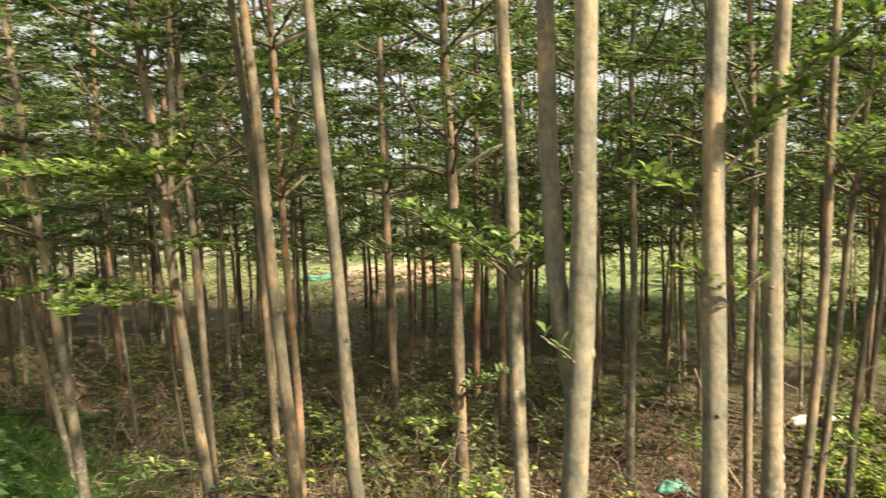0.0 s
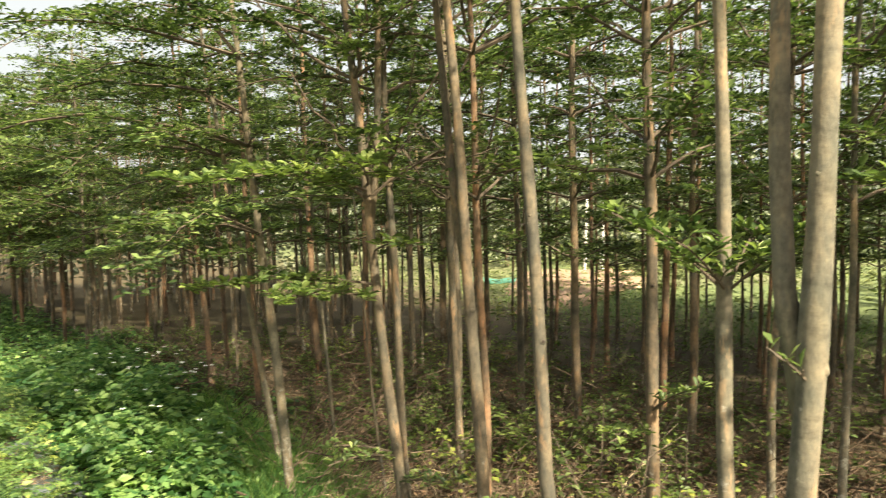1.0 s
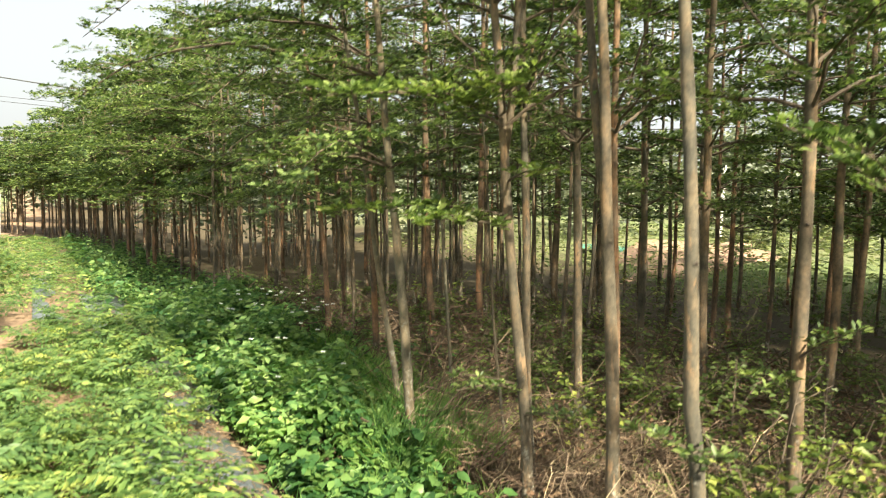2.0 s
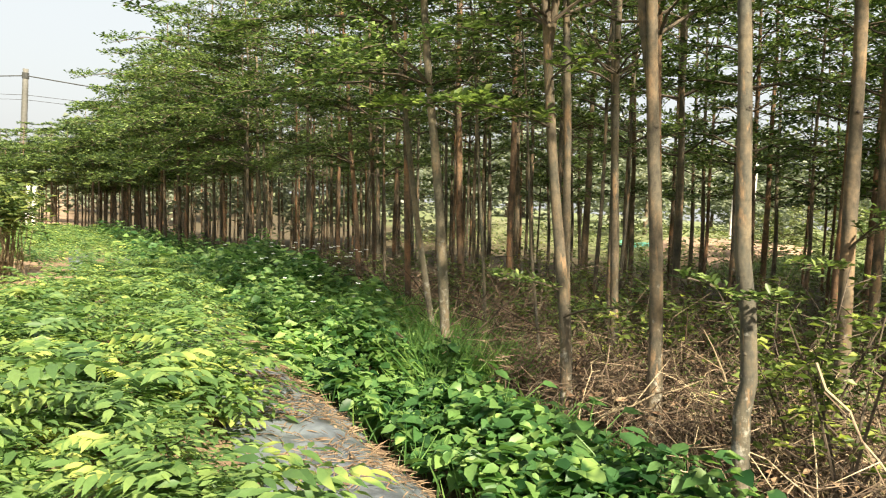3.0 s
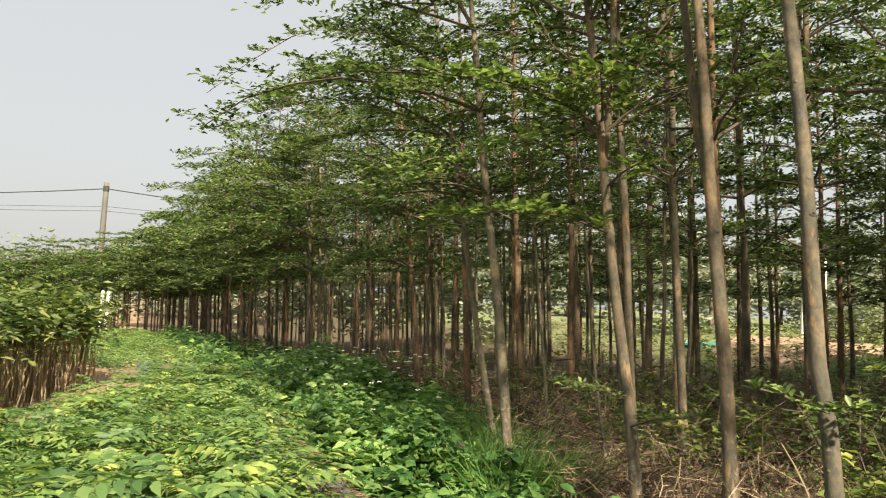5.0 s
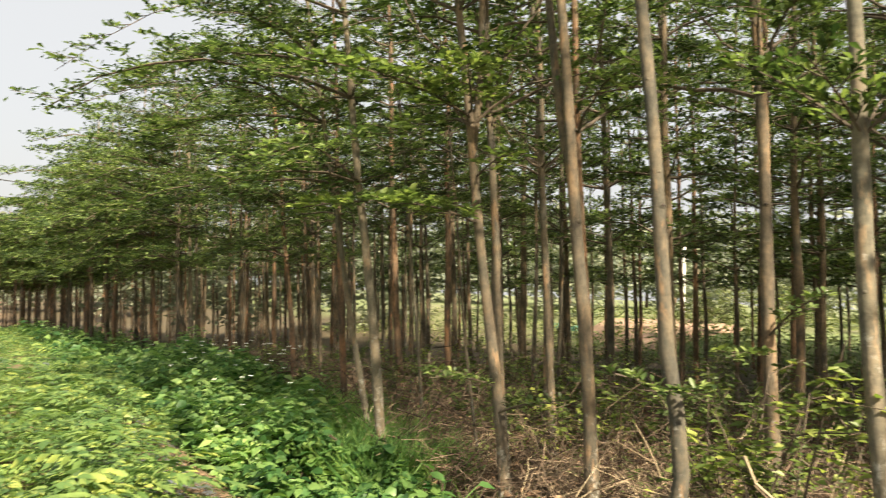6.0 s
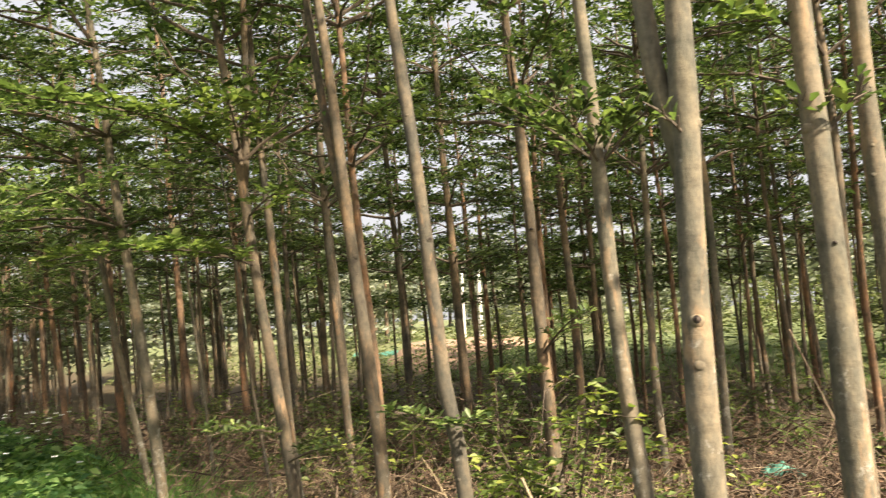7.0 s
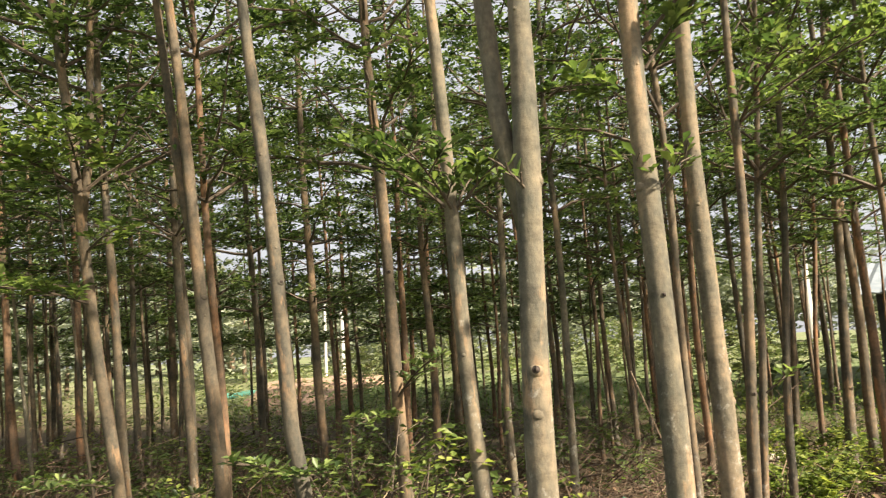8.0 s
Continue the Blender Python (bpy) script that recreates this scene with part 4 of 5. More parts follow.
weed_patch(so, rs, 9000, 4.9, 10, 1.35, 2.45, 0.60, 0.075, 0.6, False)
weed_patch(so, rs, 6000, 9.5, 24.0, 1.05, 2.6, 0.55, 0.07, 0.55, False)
tagged(new("weed_thicket", so.mesh("weed_thicket", THICKET, True)), "taller weed thicket with small leaves, colour brightened against shade", "weeds", kind="stuff")


def broad_weed(x, y, count, leaf, seed):
    """A rosette of large oval leaves on arching stalks."""
    r = np.random.RandomState(seed)
    ob = new("broadleaf_weed")
    ob.matrix_world = Matrix.Translation((x, y, float(ground_z(*sn_of(x, y)))))
    for k in range(count):
        a = k * 2.4 + r.uniform(-0.3, 0.3)
        d = np.array([math.cos(a), math.sin(a), 0])
        t = np.linspace(0, 1, 4)
        ln, hi = r.uniform(0.10, 0.24), r.uniform(0.16, 0.34)
        p = d * (ln * t ** 1.4)[:, None] + np.array([0, 0, 1]) * (hi * t * (1.3 - 0.3 * t))[:, None]
        st, lf = Soup(), Soup()
        st.tube(p, 0.004 * (1.1 - 0.5 * t), 4)
        size = leaf * r.uniform(0.8, 1.25)
        lf.leaves(p[-1:], (d + np.array([0, 0, r.uniform(-0.5, 0.1)]))[None], np.array([[r.normal(0, 0.25), r.normal(0, 0.25), 1.0]]), size, size * 0.6, 0.45, 0.10, True)
        stalk = part("stalk", st.mesh("stalk", GRASS), ob)
        part("leaf", lf.mesh("leaf", WEED, True), stalk)
    tagged(ob, "broad-leaved green weed with large oval leaves beside the brushwood", "weed", "broad-leaved weeds")


for k, (x, y, count, leaf) in enumerate(((-1.25, 3.35, 9, 0.13), (-1.02, 3.22, 7, 0.12), (-1.55, 3.45, 8, 0.12), (-0.80, 3.00, 7, 0.10), (-1.95, 3.75, 8, 0.11), (-2.30, 4.05, 7, 0.10))):
    broad_weed(x, y, count, leaf, 300 + k)


def flowers():
    so = Soup()
    r = np.random.RandomState(3)
    for k in range(46):
        s, n = (r.uniform(5.2, 9.5), r.uniform(1.4, 2.7)) if k < 22 else (r.uniform(6.6, 8.6), r.uniform(1.7, 2.8))
        x, y = at(s, n)
        z = float(ground_z(s, n)) + r.uniform(0.46, 0.74)
        a = np.arange(5) * 1.2566 + r.uniform(0, 6)
        w = np.stack([np.cos(a), np.sin(a), np.full(5, 0.2)], 1)
        so.leaves(np.tile([x, y, z], (5, 1)), w, np.tile([0, 0, 1.0], (5, 1)) - 0.8 * np.array([*N_AXIS, 0]) - 0.5 * np.array([*S_AXIS, 0]), 0.024, 0.017, 0.6, 0.1)
    tagged(new("white_flowers", so.mesh("white_flowers", PETAL)), "small white flowers on the weed tops", "flowers", kind="stuff")


flowers()

so = Soup()


def blades(so, rs, count, s0, s1, n0, n1, length, spread=0.5):
    s, n = rs.uniform(s0, s1, count), rs.uniform(n0, n1, count)
    p = np.concatenate([s[:, None] * S_AXIS + n[:, None] * N_AXIS, ground_z(s, n)[:, None]], 1)
    a = rs.uniform(0, 6.28, count)
    way = np.stack([np.cos(a) * spread, np.sin(a) * spread, np.ones(count)], 1) + rs.normal(0, 0.2, (count, 3))
    up = np.stack([-np.cos(a), -np.sin(a), np.full(count, 0.3)], 1)
    L = length * rs.uniform(0.5, 1.3, count)
    so.leaves(p, way, up, L, 0.007 + 0.012 * L, 0.35, 0.2)


blades(so, rs, 9000, 4.2, 7.6, 2.05, 2.9, 0.36, 0.7)
blades(so, rs, 2500, 2.0, 12.0, 1.3, 2.6, 0.22)
blades(so, rs, 3000, -4.0, 14.0, 12.0, 14.5, 0.25)
tagged(new("grass", so.mesh("grass", GRASS)), "thin bright green grass at the foot of the edge trees", "grass", kind="stuff")

# ---- forest floor ----
so = Soup()
weed_patch(so, rs, 700, -2.0, 4.0, 5.6, 9.5, 0.26, 0.065, 0.5, False)
weed_patch(so, rs, 2600, 4.0, 10.0, 4.4, 9.5, 0.30, 0.065, 0.5, False)
weed_patch(so, rs, 1300, 0.0, 5.0, 3.2, 5.2, 0.22, 0.05, 0.5, False)
tagged(new("seedlings", so.mesh("seedlings", FLOOR_LEAF)), "scattered green seedlings on the plantation floor", "seedlings", kind="stuff")
so = Soup()
weed_patch(so, rs, 9000, -14.0, 22.0, 13.0, 26.0, 0.40, 0.16, 0.45, False)
weed_patch(so, rs, 6000, 3.0, 26.0, 10.5, 15.0, 0.38, 0.12, 0.45, False)
tagged(new("field_weeds", so.mesh("field_weeds", FIELD_LEAF)), "rough yellow-green weeds in the open field", "weeds", kind="stuff")
so = Soup()
scatter(so, rs, 20000, -4.0, 12.0, 2.4, 8.5, 0.055, 0.45, (0.004, 0.07), 0.7)
scatter(so, rs, 7000, -2.0, 5.0, 2.5, 6.5, 0.06, 0.45, (0.03, 0.26), 0.9)
tagged(new("leaf_litter", so.mesh("leaf_litter", DRYLEAF)), "brown fallen leaves covering the ground under the trees", "leaf litter", kind="stuff")


def sticks(so, rs, count, x0, x1, y0, y1, lengths, top, rad):
    for k in range(count):
        x, y = rs.uniform(x0, x1), rs.uniform(y0, y1)
        s, n = sn_of(x, y)
        if n < 2.45:
            continue
        a, ln = rs.uniform(0, 6.28), rs.uniform(*lengths)
        z0 = float(ground_z(s, n)) + rs.uniform(0.0, top)
        d = np.array([math.cos(a), math.sin(a), rs.normal(0.15, 0.6)])
        t = np.linspace(-0.5, 0.5, 5)
        pts = np.array([x, y, z0]) + d * (t * ln)[:, None] + np.array([0, 0, 1]) * (rs.uniform(-0.1, 0.5) * ln * (0.25 - t * t))[:, None] + rs.normal(0, 0.07, (5, 3)) * ln
        pts[:, 2] = np.maximum(pts[:, 2], float(ground_z(s, n)) + 0.004)
        so.tube(pts, rad * rs.uniform(0.5, 1.3) * np.linspace(1.1, 0.5, 5), 4, False)
        if ln > 0.5:
            q = pts[2] + unit(d + rs.normal(0, 0.6, 3) + np.array([0, 0, 0.3])) * (np.linspace(0, 0.4 * ln, 4))[:, None]
            so.tube(q, rad * 0.5 * np.linspace(1, 0.4, 4), 3, False)


so = Soup()
sticks(so, rs, 1900, -3.0, 2.6, 2.6, 6.2, (0.12, 0.6), 0.26, 0.0026)
sticks(so, rs, 1500, -2.4, 0.4, 2.8, 4.9, (0.15, 0.6), 0.38, 0.0028)
sticks(so, rs, 450, -5.5, 4.5, 4.5, 9.0, (0.3, 1.2), 0.25, 0.006)
sticks(so, rs, 420, -8.0, -2.2, 4.2, 9.5, (0.3, 1.1), 0.3, 0.006)
sticks(so, rs, 380, 0.9, 1.9, 4.6, 5.8, (0.15, 0.55), 0.26, 0.004)
sticks(so, rs, 700, 0.3, 3.2, 4.0, 7.4, (0.15, 0.6), 0.22, 0.0035)
tagged(new("brushwood", so.mesh("brushwood", DEAD)), "tangled dry sticks and brushwood on the ground", "brushwood", kind="stuff")


so = Soup()
for k in range(330):
    x, y = rs.uniform(-3.0, 1.0), rs.uniform(2.75, 5.2)
    if sn_of(x, y)[1] < 2.35:
        continue
    a, ln = rs.uniform(0, 6.28), rs.uniform(0.35, 1.0)
    t = np.linspace(0, 1, 7)
    out = ln * rs.uniform(0.3, 0.9) * t ** 1.3
    p = np.stack([x + np.cos(a) * out, y + np.sin(a) * out, float(ground_z(*sn_of(x, y))) - 0.01 + ln * rs.uniform(0.35, 0.8) * t * (1.5 - rs.uniform(0.5, 1.1) * t)], 1)
    p[1:] += rs.normal(0, 0.012, (6, 3))
    so.tube(p, rs.uniform(0.002, 0.0042) * (1.1 - 0.7 * t), 4, False)
    for q in range(2):
        g = p[3 + q] + unit(p[-1] - p[2] + rs.normal(0, 0.4, 3)) * np.linspace(0, 0.25 * ln, 3)[:, None]
        so.tube(g, [0.002, 0.0016, 0.001], 3, False)
tagged(new("dry_stems", so.mesh("dry_stems", STALK_STEM)), "thin arching dry stems rising from the brushwood", "dry stems", kind="stuff")


def dead_branch(pts, rad, twigs, seed):
    r = np.random.RandomState(seed)
    so = Soup()
    pts = np.array(pts, float)
    t = np.linspace(0, 1, len(pts))
    f = np.linspace(0, 1, 9)
    p = np.stack([np.interp(f, t, pts[:, c]) for c in range(3)], 1) + r.normal(0, 0.008, (9, 3))
    so.tube(p, rad * (1 - 0.7 * f), 6)
    for k in range(twigs):
        q = p[2 + k % 6]
        d = unit(p[-1] - p[0] + r.normal(0, 0.7, 3) + np.array([0, 0, 0.4]))
        g = np.linspace(0, r.uniform(0.15, 0.35), 4)
        so.tube(q + d * g[:, None], rad * 0.5 * np.linspace(1, 0.3, 4), 4)
    tagged(new("dead_branch", so.mesh("dead_branch", STALK)), "bare pale dead branch leaning in the brushwood", "branch", "dead branches")


dead_branch([(-0.10, 3.0, 0.75), (0.15, 2.95, 0.42), (0.55, 2.85, 0.02)], 0.007, 4, 1)
dead_branch([(0.18, 3.5, 0.0), (0.20, 3.5, 0.35), (0.30, 3.52, 0.72)], 0.007, 4, 2)
dead_branch([(-0.1, 3.6, 0.05), (-0.4, 3.5, 0.42), (-0.55, 3.4, 0.75)], 0.007, 5, 3)
dead_branch([(-1.3, 3.7, 0.02), (-0.9, 3.6, 0.3), (-0.5, 3.7, 0.52)], 0.007, 4, 4)
dead_branch([(-1.6, 4.6, 0.1), (-1.1, 4.2, 0.3), (-0.7, 4.1, 0.6)], 0.007, 4, 5)


# ---- shrubs ----
def shrub(x, y, height, spread, count, leaf, mat, label, seed, stems=5, group="undergrowth shrubs"):
    r = np.random.RandomState(seed)
    s, n = sn_of(x, y)
    ob = new("shrub")
    ob.matrix_world = Matrix.Translation((x, y, float(ground_z(s, n))))
    fo = Soup()
    P, W = [], []
    for k in range(stems):
        so = Soup()
        a = k * 6.283 / stems + r.uniform(-0.5, 0.5)
        t = np.linspace(0, 1, 7)
        ln = spread * r.uniform(0.5, 1.0)
        p = np.stack([np.cos(a) * ln * t ** 1.3, np.sin(a) * ln * t ** 1.3, height * r.uniform(0.6, 1.0) * t * (1.15 - 0.15 * t) - 0.02], 1)
        so.tube(p, 0.008 * (1.1 - 0.8 * t), 5)
        for q in range(7):
            tt = r.uniform(0.3, 1.0)
            p0 = np.array([np.interp(tt, t, p[:, c]) for c in range(3)])
            d = unit(np.array([math.cos(a), math.sin(a), 0.3]) * 0.5 + r.normal(0, 0.7, 3))
            tl = spread * r.uniform(0.25, 0.6)
            so.tube(p0 + d * np.linspace(0, tl, 3)[:, None], [0.004, 0.003, 0.002], 3, False)
            c = max(2, count // (stems * 7))
            u = r.uniform(0.1, 1.0, c)[:, None]
            ang = r.uniform(0, 6.28, c)
            P.append(p0 + d * u * tl + r.normal(0, 0.015, (c, 3)))
            W.append(np.stack([np.cos(ang), np.sin(ang), r.uniform(-0.4, 0.5, c)], 1))
        part("stem", so.mesh("stem", TWIG), ob)
    P, W = np.concatenate(P), np.concatenate(W)
    L = leaf * r.uniform(0.6, 1.3, len(P))
    U = np.stack([r.normal(0, 0.4, len(P)), r.normal(0, 0.4, len(P)), np.ones(len(P))], 1)
    fo.leaves(P, W, U, L, L * 0.55, 0.6, 0.15)
    tagged(part("leaves", fo.mesh("leaves", mat), ob), kind="stuff")
    tagged(ob, label, "shrub", group)


YG = "yellow-green leafy shrub growing among the trunks"
DG = "low dark green shrub on the plantation floor"
shrub(0.06, 3.30, 1.45, 0.42, 460, 0.055, SHRUB, YG, 1)
shrub(-0.10, 3.65, 1.2, 0.55, 420, 0.06, SHRUB, YG, 2)
shrub(0.28, 3.9, 0.75, 0.45, 260, 0.055, FLOOR_LEAF, DG, 3)
shrub(-0.35, 4.9, 0.95, 0.7, 340, 0.058, FLOOR_LEAF, DG, 4)
shrub(0.2, 5.6, 1.1, 0.8, 380, 0.058, FLOOR_LEAF, DG, 5)
shrub(-1.2, 5.4, 0.7, 0.7, 380, 0.06, SHRUB, YG, 6)
shrub(-2.0, 6.2, 0.6, 0.8, 380, 0.07, FLOOR_LEAF, DG, 7)
shrub(-0.9, 6.3, 0.8, 0.7, 380, 0.07, FLOOR_LEAF, DG, 8)
shrub(1.5, 6.5, 0.65, 0.7, 420, 0.07, FLOOR_LEAF, DG, 9)
shrub(2.95, 5.62, 0.62, 0.6, 2400, 0.055, SHRUB, "sunlit yellow-green bush beside the trees", 11)
shrub(3.85, 6.75, 0.75, 0.8, 2600, 0.055, SHRUB, "sunlit yellow-green bush beside the trees", 12)
shrub(3.35, 6.2, 0.55, 0.6, 1900, 0.055, SHRUB, "sunlit yellow-green bush beside the trees", 17)
shrub(5.2, 10.6, 0.7, 0.8, 900, 0.06, SHRUB, YG, 18)
shrub(2.75, 4.6, 0.4, 0.4, 240, 0.055, SHRUB, YG, 13)
shrub(2.2, 9.3, 0.8, 0.9, 380, 0.08, FLOOR_LEAF, DG, 14)
shrub(1.0, 7.6, 0.7, 0.9, 380, 0.08, FLOOR_LEAF, DG, 15)
shrub(-3.0, 7.6, 0.6, 0.9, 380, 0.08, FLOOR_LEAF, DG, 16)


for k, (s, n) in enumerate(((6.2, 3.4), (7.1, 4.0), (8.0, 3.3), (8.6, 4.6), (9.5, 3.6), (10.4, 4.4), (11.2, 3.4), (12.3, 4.2), (13.2, 3.3), (7.6, 5.2), (9.4, 5.6), (11.6, 5.4), (14.5, 4.0), (5.4, 4.4), (6.3, 5.2))):
    x, y = at(s, n)
    shrub(x, y, 0.35 + 0.06 * (k % 4), 0.6, 420, 0.058, FLOOR_LEAF, DG, 110 + k, 4)
fr = np.random.RandomState(57)
for k in range(26):
    x, y = at(fr.uniform(-6, 14), fr.uniform(14.0, 22.0))
    shrub(x, y, fr.uniform(0.6, 1.5), fr.uniform(0.7, 1.5), 520, 0.13, FIELD_LEAF, "dull green bush in the open field", 150 + k, 4, "field bushes")
for k, (x, y, hgt, wid) in enumerate(((-0.55, 4.55, 0.40, 0.4), (-1.75, 5.25, 0.5, 0.55), (-2.3, 6.9, 0.6, 0.7), (0.62, 4.75, 0.6, 0.5), (0.35, 6.4, 0.6, 0.6), (1.15, 4.35, 0.45, 0.4), (2.05, 5.9, 0.5, 0.5), (-0.15, 5.2, 0.5, 0.5))):
    shrub(x, y, hgt, wid, 360, 0.05, SHRUB if k % 2 else FLOOR_LEAF, "low fine-leaved undergrowth with feathery shoots", 210 + k, 6)
sr = np.random.RandomState(31)
for k in range(48):
    s, n = sr.uniform(-2, 11), sr.uniform(4.0, 11.0)
    x, y = at(s, n)
    if s < 4 and n < 8 and k % 3:
        continue
    shrub(x, y, sr.uniform(0.35, 0.9), sr.uniform(0.5, 1.0), 380, sr.uniform(0.045, 0.065), SHRUB if k % 5 == 0 else FLOOR_LEAF, YG if k % 5 == 0 else DG, 40 + k, 4)


# ---- things on the floor ----
def cloth_scrap():
    r = np.random.RandomState(9)
    u = np.linspace(-1, 1, 15)
    a, b = np.meshgrid(u, u, indexing="ij")
    x = 1.53 + a * 0.12 + 0.03 * np.sin(5 * b)
    y = 5.50 + b * 0.08 + 0.03 * np.sin(4 * a + 1)
    z = 0.19 + 0.04 * np.sin(6 * a + 2 * b) * np.cos(5 * b) + 0.05 * (1 - a * a) + r.normal(0, 0.008, a.shape)
    v = np.stack([x, y, z], -1).reshape(-1, 3)
    i, j = np.meshgrid(np.arange(14), np.arange(14), indexing="ij")
    q = np.stack([i * 15 + j, (i + 1) * 15 + j, (i + 1) * 15 + j + 1, i * 15 + j + 1], -1).reshape(-1, 4)
    ob = new("net_scrap", mesh_of("net_scrap", v, [q], NET, True))
    ob.modifiers.new("thickness", "SOLIDIFY").thickness = 0.003
    tagged(ob, "crumpled teal green plastic net scrap on the litter", "net scrap")


cloth_scrap()


def log():
    so = Soup()
    t = np.linspace(0, 1, 12)
    a, b = np.array([3.30, 7.93, 0.07]), np.array([4.15, 8.37, 0.07])
    p = a + (b - a) * t[:, None] + np.array([0, 0.02, 0.01]) * np.sin(5 * t)[:, None]
    so.tube(p, 0.055 * (1 + 0.06 * np.sin(9 * t)), 12)
    tagged(new("log", so.mesh("log", LOGWOOD, True)), "pale peeled log lying on the ground between trees", "log")


log()


# ---- tall stand of stalks beside the bed ----
def stalk_stand():
    r = np.random.RandomState(12)
    so, fo = Soup(), Soup()
    P, W = [], []
    for k in range(1050):
        s = r.uniform(4.2, 8.8)
        n = -1.14 + 0.257 * (s - 6) - abs(r.normal(0, 0.6))
        x, y = at(s, n)
        z = float(ground_z(s, n)) - 0.03
        h = r.uniform(0.54, 0.78)
        t = np.linspace(0, 1, 5)
        d = r.normal(0, 0.07, 2)
        p = np.stack([x + d[0] * t ** 1.5 * h, y + d[1] * t ** 1.5 * h, z + h * t], 1) + r.normal(0, 0.014, (5, 3)) * [1, 1, 0.2]
        so.tube(p, r.uniform(0.003, 0.007) * (1.1 - 0.5 * t), 4, False)
        c = 16
        P.append(p[-1] + r.normal(0, 1, (c, 3)) * [0.15, 0.15, 0.10] + [0, 0, 0.12])
        ang = r.uniform(0, 6.28, c)
        W.append(np.stack([np.cos(ang), np.sin(ang), r.uniform(-0.5, 0.4, c)], 1))
    P, W = np.concatenate(P), np.concatenate(W)
    L = 0.10 * r.uniform(0.6, 1.3, len(P))
    fo.leaves(P, W, np.tile([0, 0, 1.0], (len(P), 1)) + r.normal(0, 0.4, P.shape), L, L * 0.38, 0.45, 0.15)
    ob = new("stalk_stand", so.mesh("stalk_stand", STALK_STEM))
    part("leaves", fo.mesh("leaves", STALK_LEAF), ob, "drooping green and yellowing leaves at the top")
    tagged(ob, "stand of tall dry brown stalks with leafy tops", "tall crop", kind="stuff")


stalk_stand()


# ---- beyond the plantation ----
def earth_plot():
    r = np.random.RandomState(4)
    u, w = np.linspace(0, 1, 40), np.linspace(0, 1, 24)
    a, b = np.meshgrid(u, w, indexing="ij")
    x = -3.9 + 3.2 * a + 0.3 * np.sin(7 * b) - 0.8 * b
    y = 16.6 + 6.0 * b + 0.75 * (x + 3.5) + 0.4 * np.sin(9 * a)
    edge = np.minimum(np.minimum(a, 1 - a), np.minimum(b, 1 - b))
    z = ground_z(*sn_of(x, y)) + 0.012 + 0.10 * smooth(0, 0.15, edge) + r.normal(0, 0.015, a.shape) + 0.03 * np.sin(14 * b)
    z = np.where(edge < 0.01, z - 0.08, z)
    v = np.stack([x, y, z], -1).reshape(-1, 3)
    i, j = np.meshgrid(np.arange(39), np.arange(23), indexing="ij")
    q = np.stack([i * 24 + j, (i + 1) * 24 + j, (i + 1) * 24 + j + 1, i * 24 + j + 1], -1).reshape(-1, 4)
    tagged(new("earth_plot", mesh_of("earth_plot", v, [q], EARTH, True)), "bare pinkish red earth plot behind the trees", "bare earth", kind="structure")


earth_plot()


def net_cover(x, y, length, yaw):
    so = Soup()
    t = np.linspace(0, 1, 14)
    a = np.linspace(0, math.pi, 9)
    v = np.stack([np.repeat((t - 0.5) * length, 9), np.tile(np.cos(a) * 0.3, 14), np.tile(np.sin(a) * 0.13, 14) + 0.03 * np.repeat(np.sin(9 * t), 9)], 1)
    i, j = np.meshgrid(np.arange(13), np.arange(8), indexing="ij")
    q = np.stack([i * 9 + j, i * 9 + j + 1, (i + 1) * 9 + j + 1, (i + 1) * 9 + j], -1).reshape(-1, 4)
    so.add(v, q)
    ob = new("row_cover", so.mesh("row_cover", NET, True))
    ob.matrix_world = pose(x, y, float(ground_z(*sn_of(x, y))), 0, 0, yaw)
    ob.modifiers.new("thickness", "SOLIDIFY").thickness = 0.01
    tagged(ob, "low green net row cover in the open field", "row cover", "row covers")


net_cover(-5.2, 20.6, 1.3, 8)


def post(x, y, r, h, mat, label, lean=0.0):
    so = Soup()
    z = np.linspace(-0.2, h, 10)
    so.tube(np.stack([lean * z, 0 * z, z], 1), r * np.linspace(1.12, 0.88, 10), 10)
    so.tube(np.array([[lean * h, 0, h], [lean * h, 0, h + 0.04]]), [r * 0.9, r * 0.5], 10)
    ob = new("post", so.mesh("post", mat, True))
    ob.location = (x, y, float(ground_z(*sn_of(x, y))))
    tagged(ob, label, "post", "field posts")


post(-2.32, 22.4, 0.065, 2.3, WHITEWASH, "white painted field post beyond the trees")
post(-2.85, 22.5, 0.045, 2.3, WHITEWASH, "thin white field post beyond the trees")
post(-25.6, 15.6, 0.065, 1.7, WHITEWASH, "white painted post at the far end of the rows")
post(-26.2, 16.2, 0.065, 1.7, WHITEWASH, "white painted post at the far end of the rows")
# upright post put in place of a thin, leaning pale trunk
post(10.8, 19.9, 0.11, 2.9, CONCRETE, "pale grey post standing in for a thin leaning trunk", 0.0)


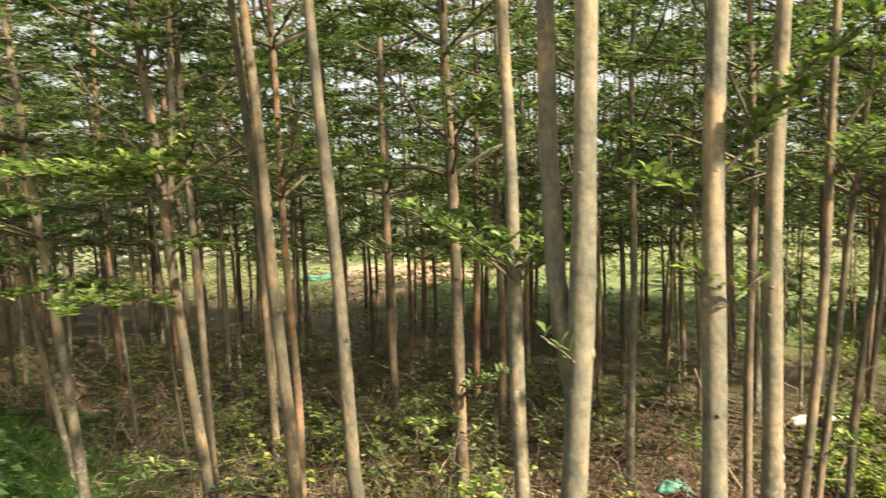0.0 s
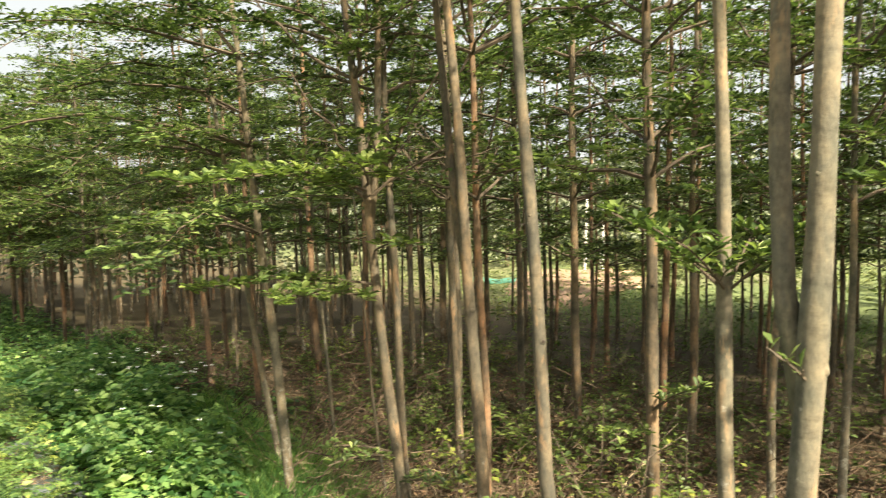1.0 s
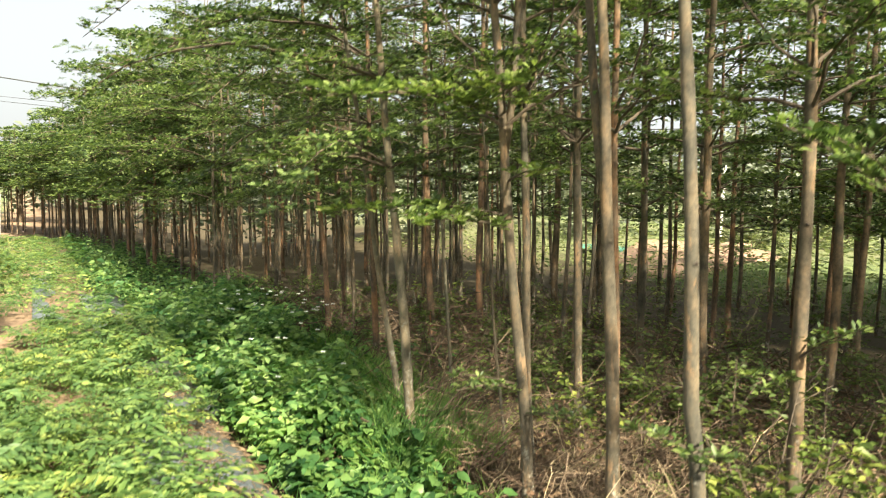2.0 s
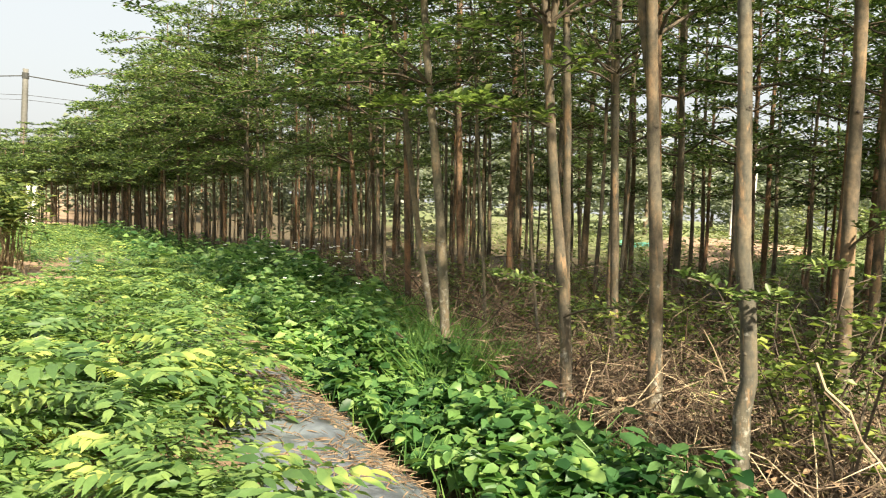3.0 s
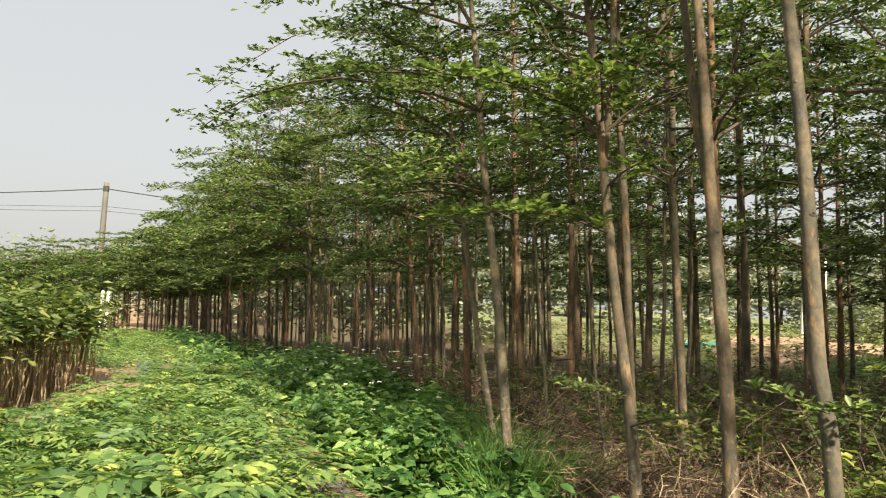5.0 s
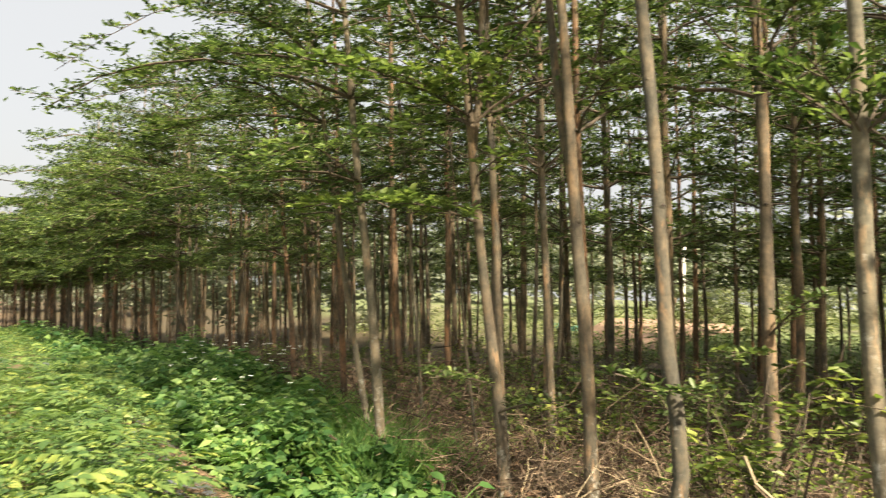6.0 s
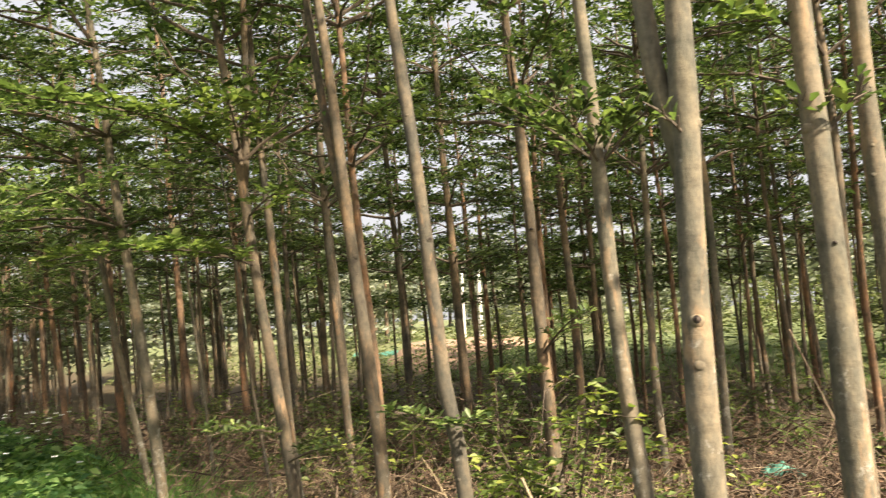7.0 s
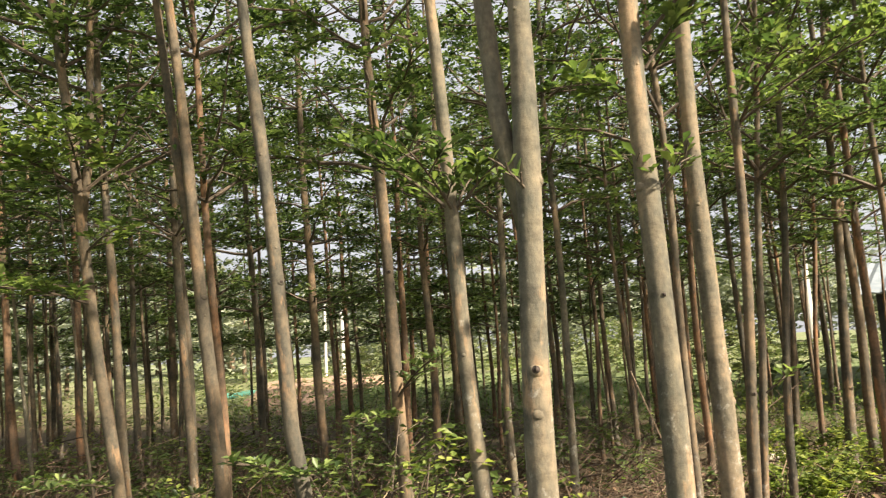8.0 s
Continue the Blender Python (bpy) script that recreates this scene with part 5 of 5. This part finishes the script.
def power_pole(x, y, h):
    ob = new("power_pole")
    ob.matrix_world = Matrix.Translation((x, y, 0))
    so = Soup()
    z = np.linspace(-0.3, h, 8)
    so.tube(np.stack([0 * z, 0 * z, z], 1), np.linspace(0.19, 0.14, 8), 8)
    part("shaft", so.mesh("shaft", POLE_GREY, True), ob)
    for k, (dz, r) in enumerate(((0.35, 0.030), (1.35, 0.012), (1.6, 0.012))):
        wi = Soup()
        for sg in (-1, 1):
            t = np.linspace(0, 1, 16)
            d = np.array([0.84, 0.54]) * sg * 42
            p = np.stack([d[0] * t, d[1] * t, h - dz - (2.0 if k == 0 else 0.9) * 4 * t * (1 - t) * 0.55], 1)
            wi.tube(p, np.full(16, r), 5)
        part("wire", wi.mesh("wire", WIRE), ob)
    so = Soup()
    so.tube(np.array([[0, 0, h - 0.5], [0, 0, h - 0.2]]), [0.17, 0.17], 8)
    part("clamp", so.mesh("clamp", WIRE), ob)
    tagged(ob, "grey concrete power pole with sagging wires above the trees", "power pole")


power_pole(-38.2, 23.0, 6.8)


def shed():
    ob = new("shed")
    ob.matrix_world = pose(9.6, 10.9, float(ground_z(*sn_of(9.6, 10.9))) - 0.05, 0, 0, -40)
    so = Soup()

    def box(x0, x1, y0, y1, z0, z1):
        v = np.array([(x, y, z) for x in (x0, x1) for y in (y0, y1) for z in (z0, z1)], float)
        so.add(v, np.array([[0, 1, 3, 2], [4, 6, 7, 5], [0, 4, 5, 1], [2, 3, 7, 6], [0, 2, 6, 4], [1, 5, 7, 3]]))
    for k in range(14):
        box(-2.0 + k * 0.29, -1.73 + k * 0.29, -1.5, -1.46, 0, 1.5)
    box(-2.0, 2.05, 1.46, 1.5, 0, 1.5)
    box(-2.0, -1.96, -1.46, 1.46, 0, 1.5)
    box(2.01, 2.05, -1.46, 1.46, 0, 1.5)
    part("wall", so.mesh("wall", SHED_WALL), ob)
    so = Soup()
    x = np.linspace(-2.3, 2.3, 60)
    y = np.array([-1.8, 0.0, 1.8])
    zz = np.array([1.52, 2.1, 1.52])
    v = np.concatenate([np.stack([x, np.full(60, y[k]), zz[k] + 0.02 * np.sin(x * 30)], 1) for k in range(3)])
    i = np.arange(59)
    so.add(v, np.stack([i, i + 1, i + 61, i + 60], 1), np.stack([i + 60, i + 61, i + 121, i + 120], 1))
    rf = part("roof", so.mesh("roof", SHED_ROOF), ob, "blue-grey corrugated sheet roof")
    rf.modifiers.new("thickness", "SOLIDIFY").thickness = 0.02
    tagged(ob, "dark low shed with a blue-grey sheet roof beyond the trees", "shed")


shed()


def distant_tree(x, y, h, w, seed):
    r = np.random.RandomState(seed)
    ob = new("distant_tree")
    ob.matrix_world = Matrix.Translation((x, y, float(ground_z(*sn_of(x, y)))))
    so, fo = Soup(), Soup()
    z = np.linspace(-0.1, h * 0.7, 6)
    so.tube(np.stack([0.05 * np.sin(z), 0 * z, z], 1), 0.03 * h * np.linspace(1, 0.4, 6), 6)
    c = 1300
    blobs = r.normal(0, 1, (14, 3)) * [w * 0.42, w * 0.42, h * 0.2] + [0, 0, h * 0.58]
    P = blobs[r.randint(14, size=c)] + r.normal(0, 1, (c, 3)) * [w * 0.17, w * 0.17, h * 0.09]
    P[:, 2] = np.clip(P[:, 2], 0.1, None)
    ang = r.uniform(0, 6.28, c)
    W = np.stack([np.cos(ang), np.sin(ang), r.uniform(-0.5, 0.5, c)], 1)
    L = 0.075 * h * r.uniform(0.6, 1.4, c)
    fo.leaves(P, W, r.normal(0, 0.6, (c, 3)) + [0, 0, 1], L, L * 0.6, 0.5, 0.2)
    part("trunk", so.mesh("trunk", BARK, True), ob)
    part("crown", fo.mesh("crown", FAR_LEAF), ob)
    tagged(ob, "grey-green tree across the field, haze mixed into its leaf colour", "tree", "distant trees")
    return ob


# aerial haze is painted into this leaf colour, paler and greyer than the near leaves
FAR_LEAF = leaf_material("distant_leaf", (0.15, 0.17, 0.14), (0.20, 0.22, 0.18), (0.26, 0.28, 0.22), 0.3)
r = np.random.RandomState(8)
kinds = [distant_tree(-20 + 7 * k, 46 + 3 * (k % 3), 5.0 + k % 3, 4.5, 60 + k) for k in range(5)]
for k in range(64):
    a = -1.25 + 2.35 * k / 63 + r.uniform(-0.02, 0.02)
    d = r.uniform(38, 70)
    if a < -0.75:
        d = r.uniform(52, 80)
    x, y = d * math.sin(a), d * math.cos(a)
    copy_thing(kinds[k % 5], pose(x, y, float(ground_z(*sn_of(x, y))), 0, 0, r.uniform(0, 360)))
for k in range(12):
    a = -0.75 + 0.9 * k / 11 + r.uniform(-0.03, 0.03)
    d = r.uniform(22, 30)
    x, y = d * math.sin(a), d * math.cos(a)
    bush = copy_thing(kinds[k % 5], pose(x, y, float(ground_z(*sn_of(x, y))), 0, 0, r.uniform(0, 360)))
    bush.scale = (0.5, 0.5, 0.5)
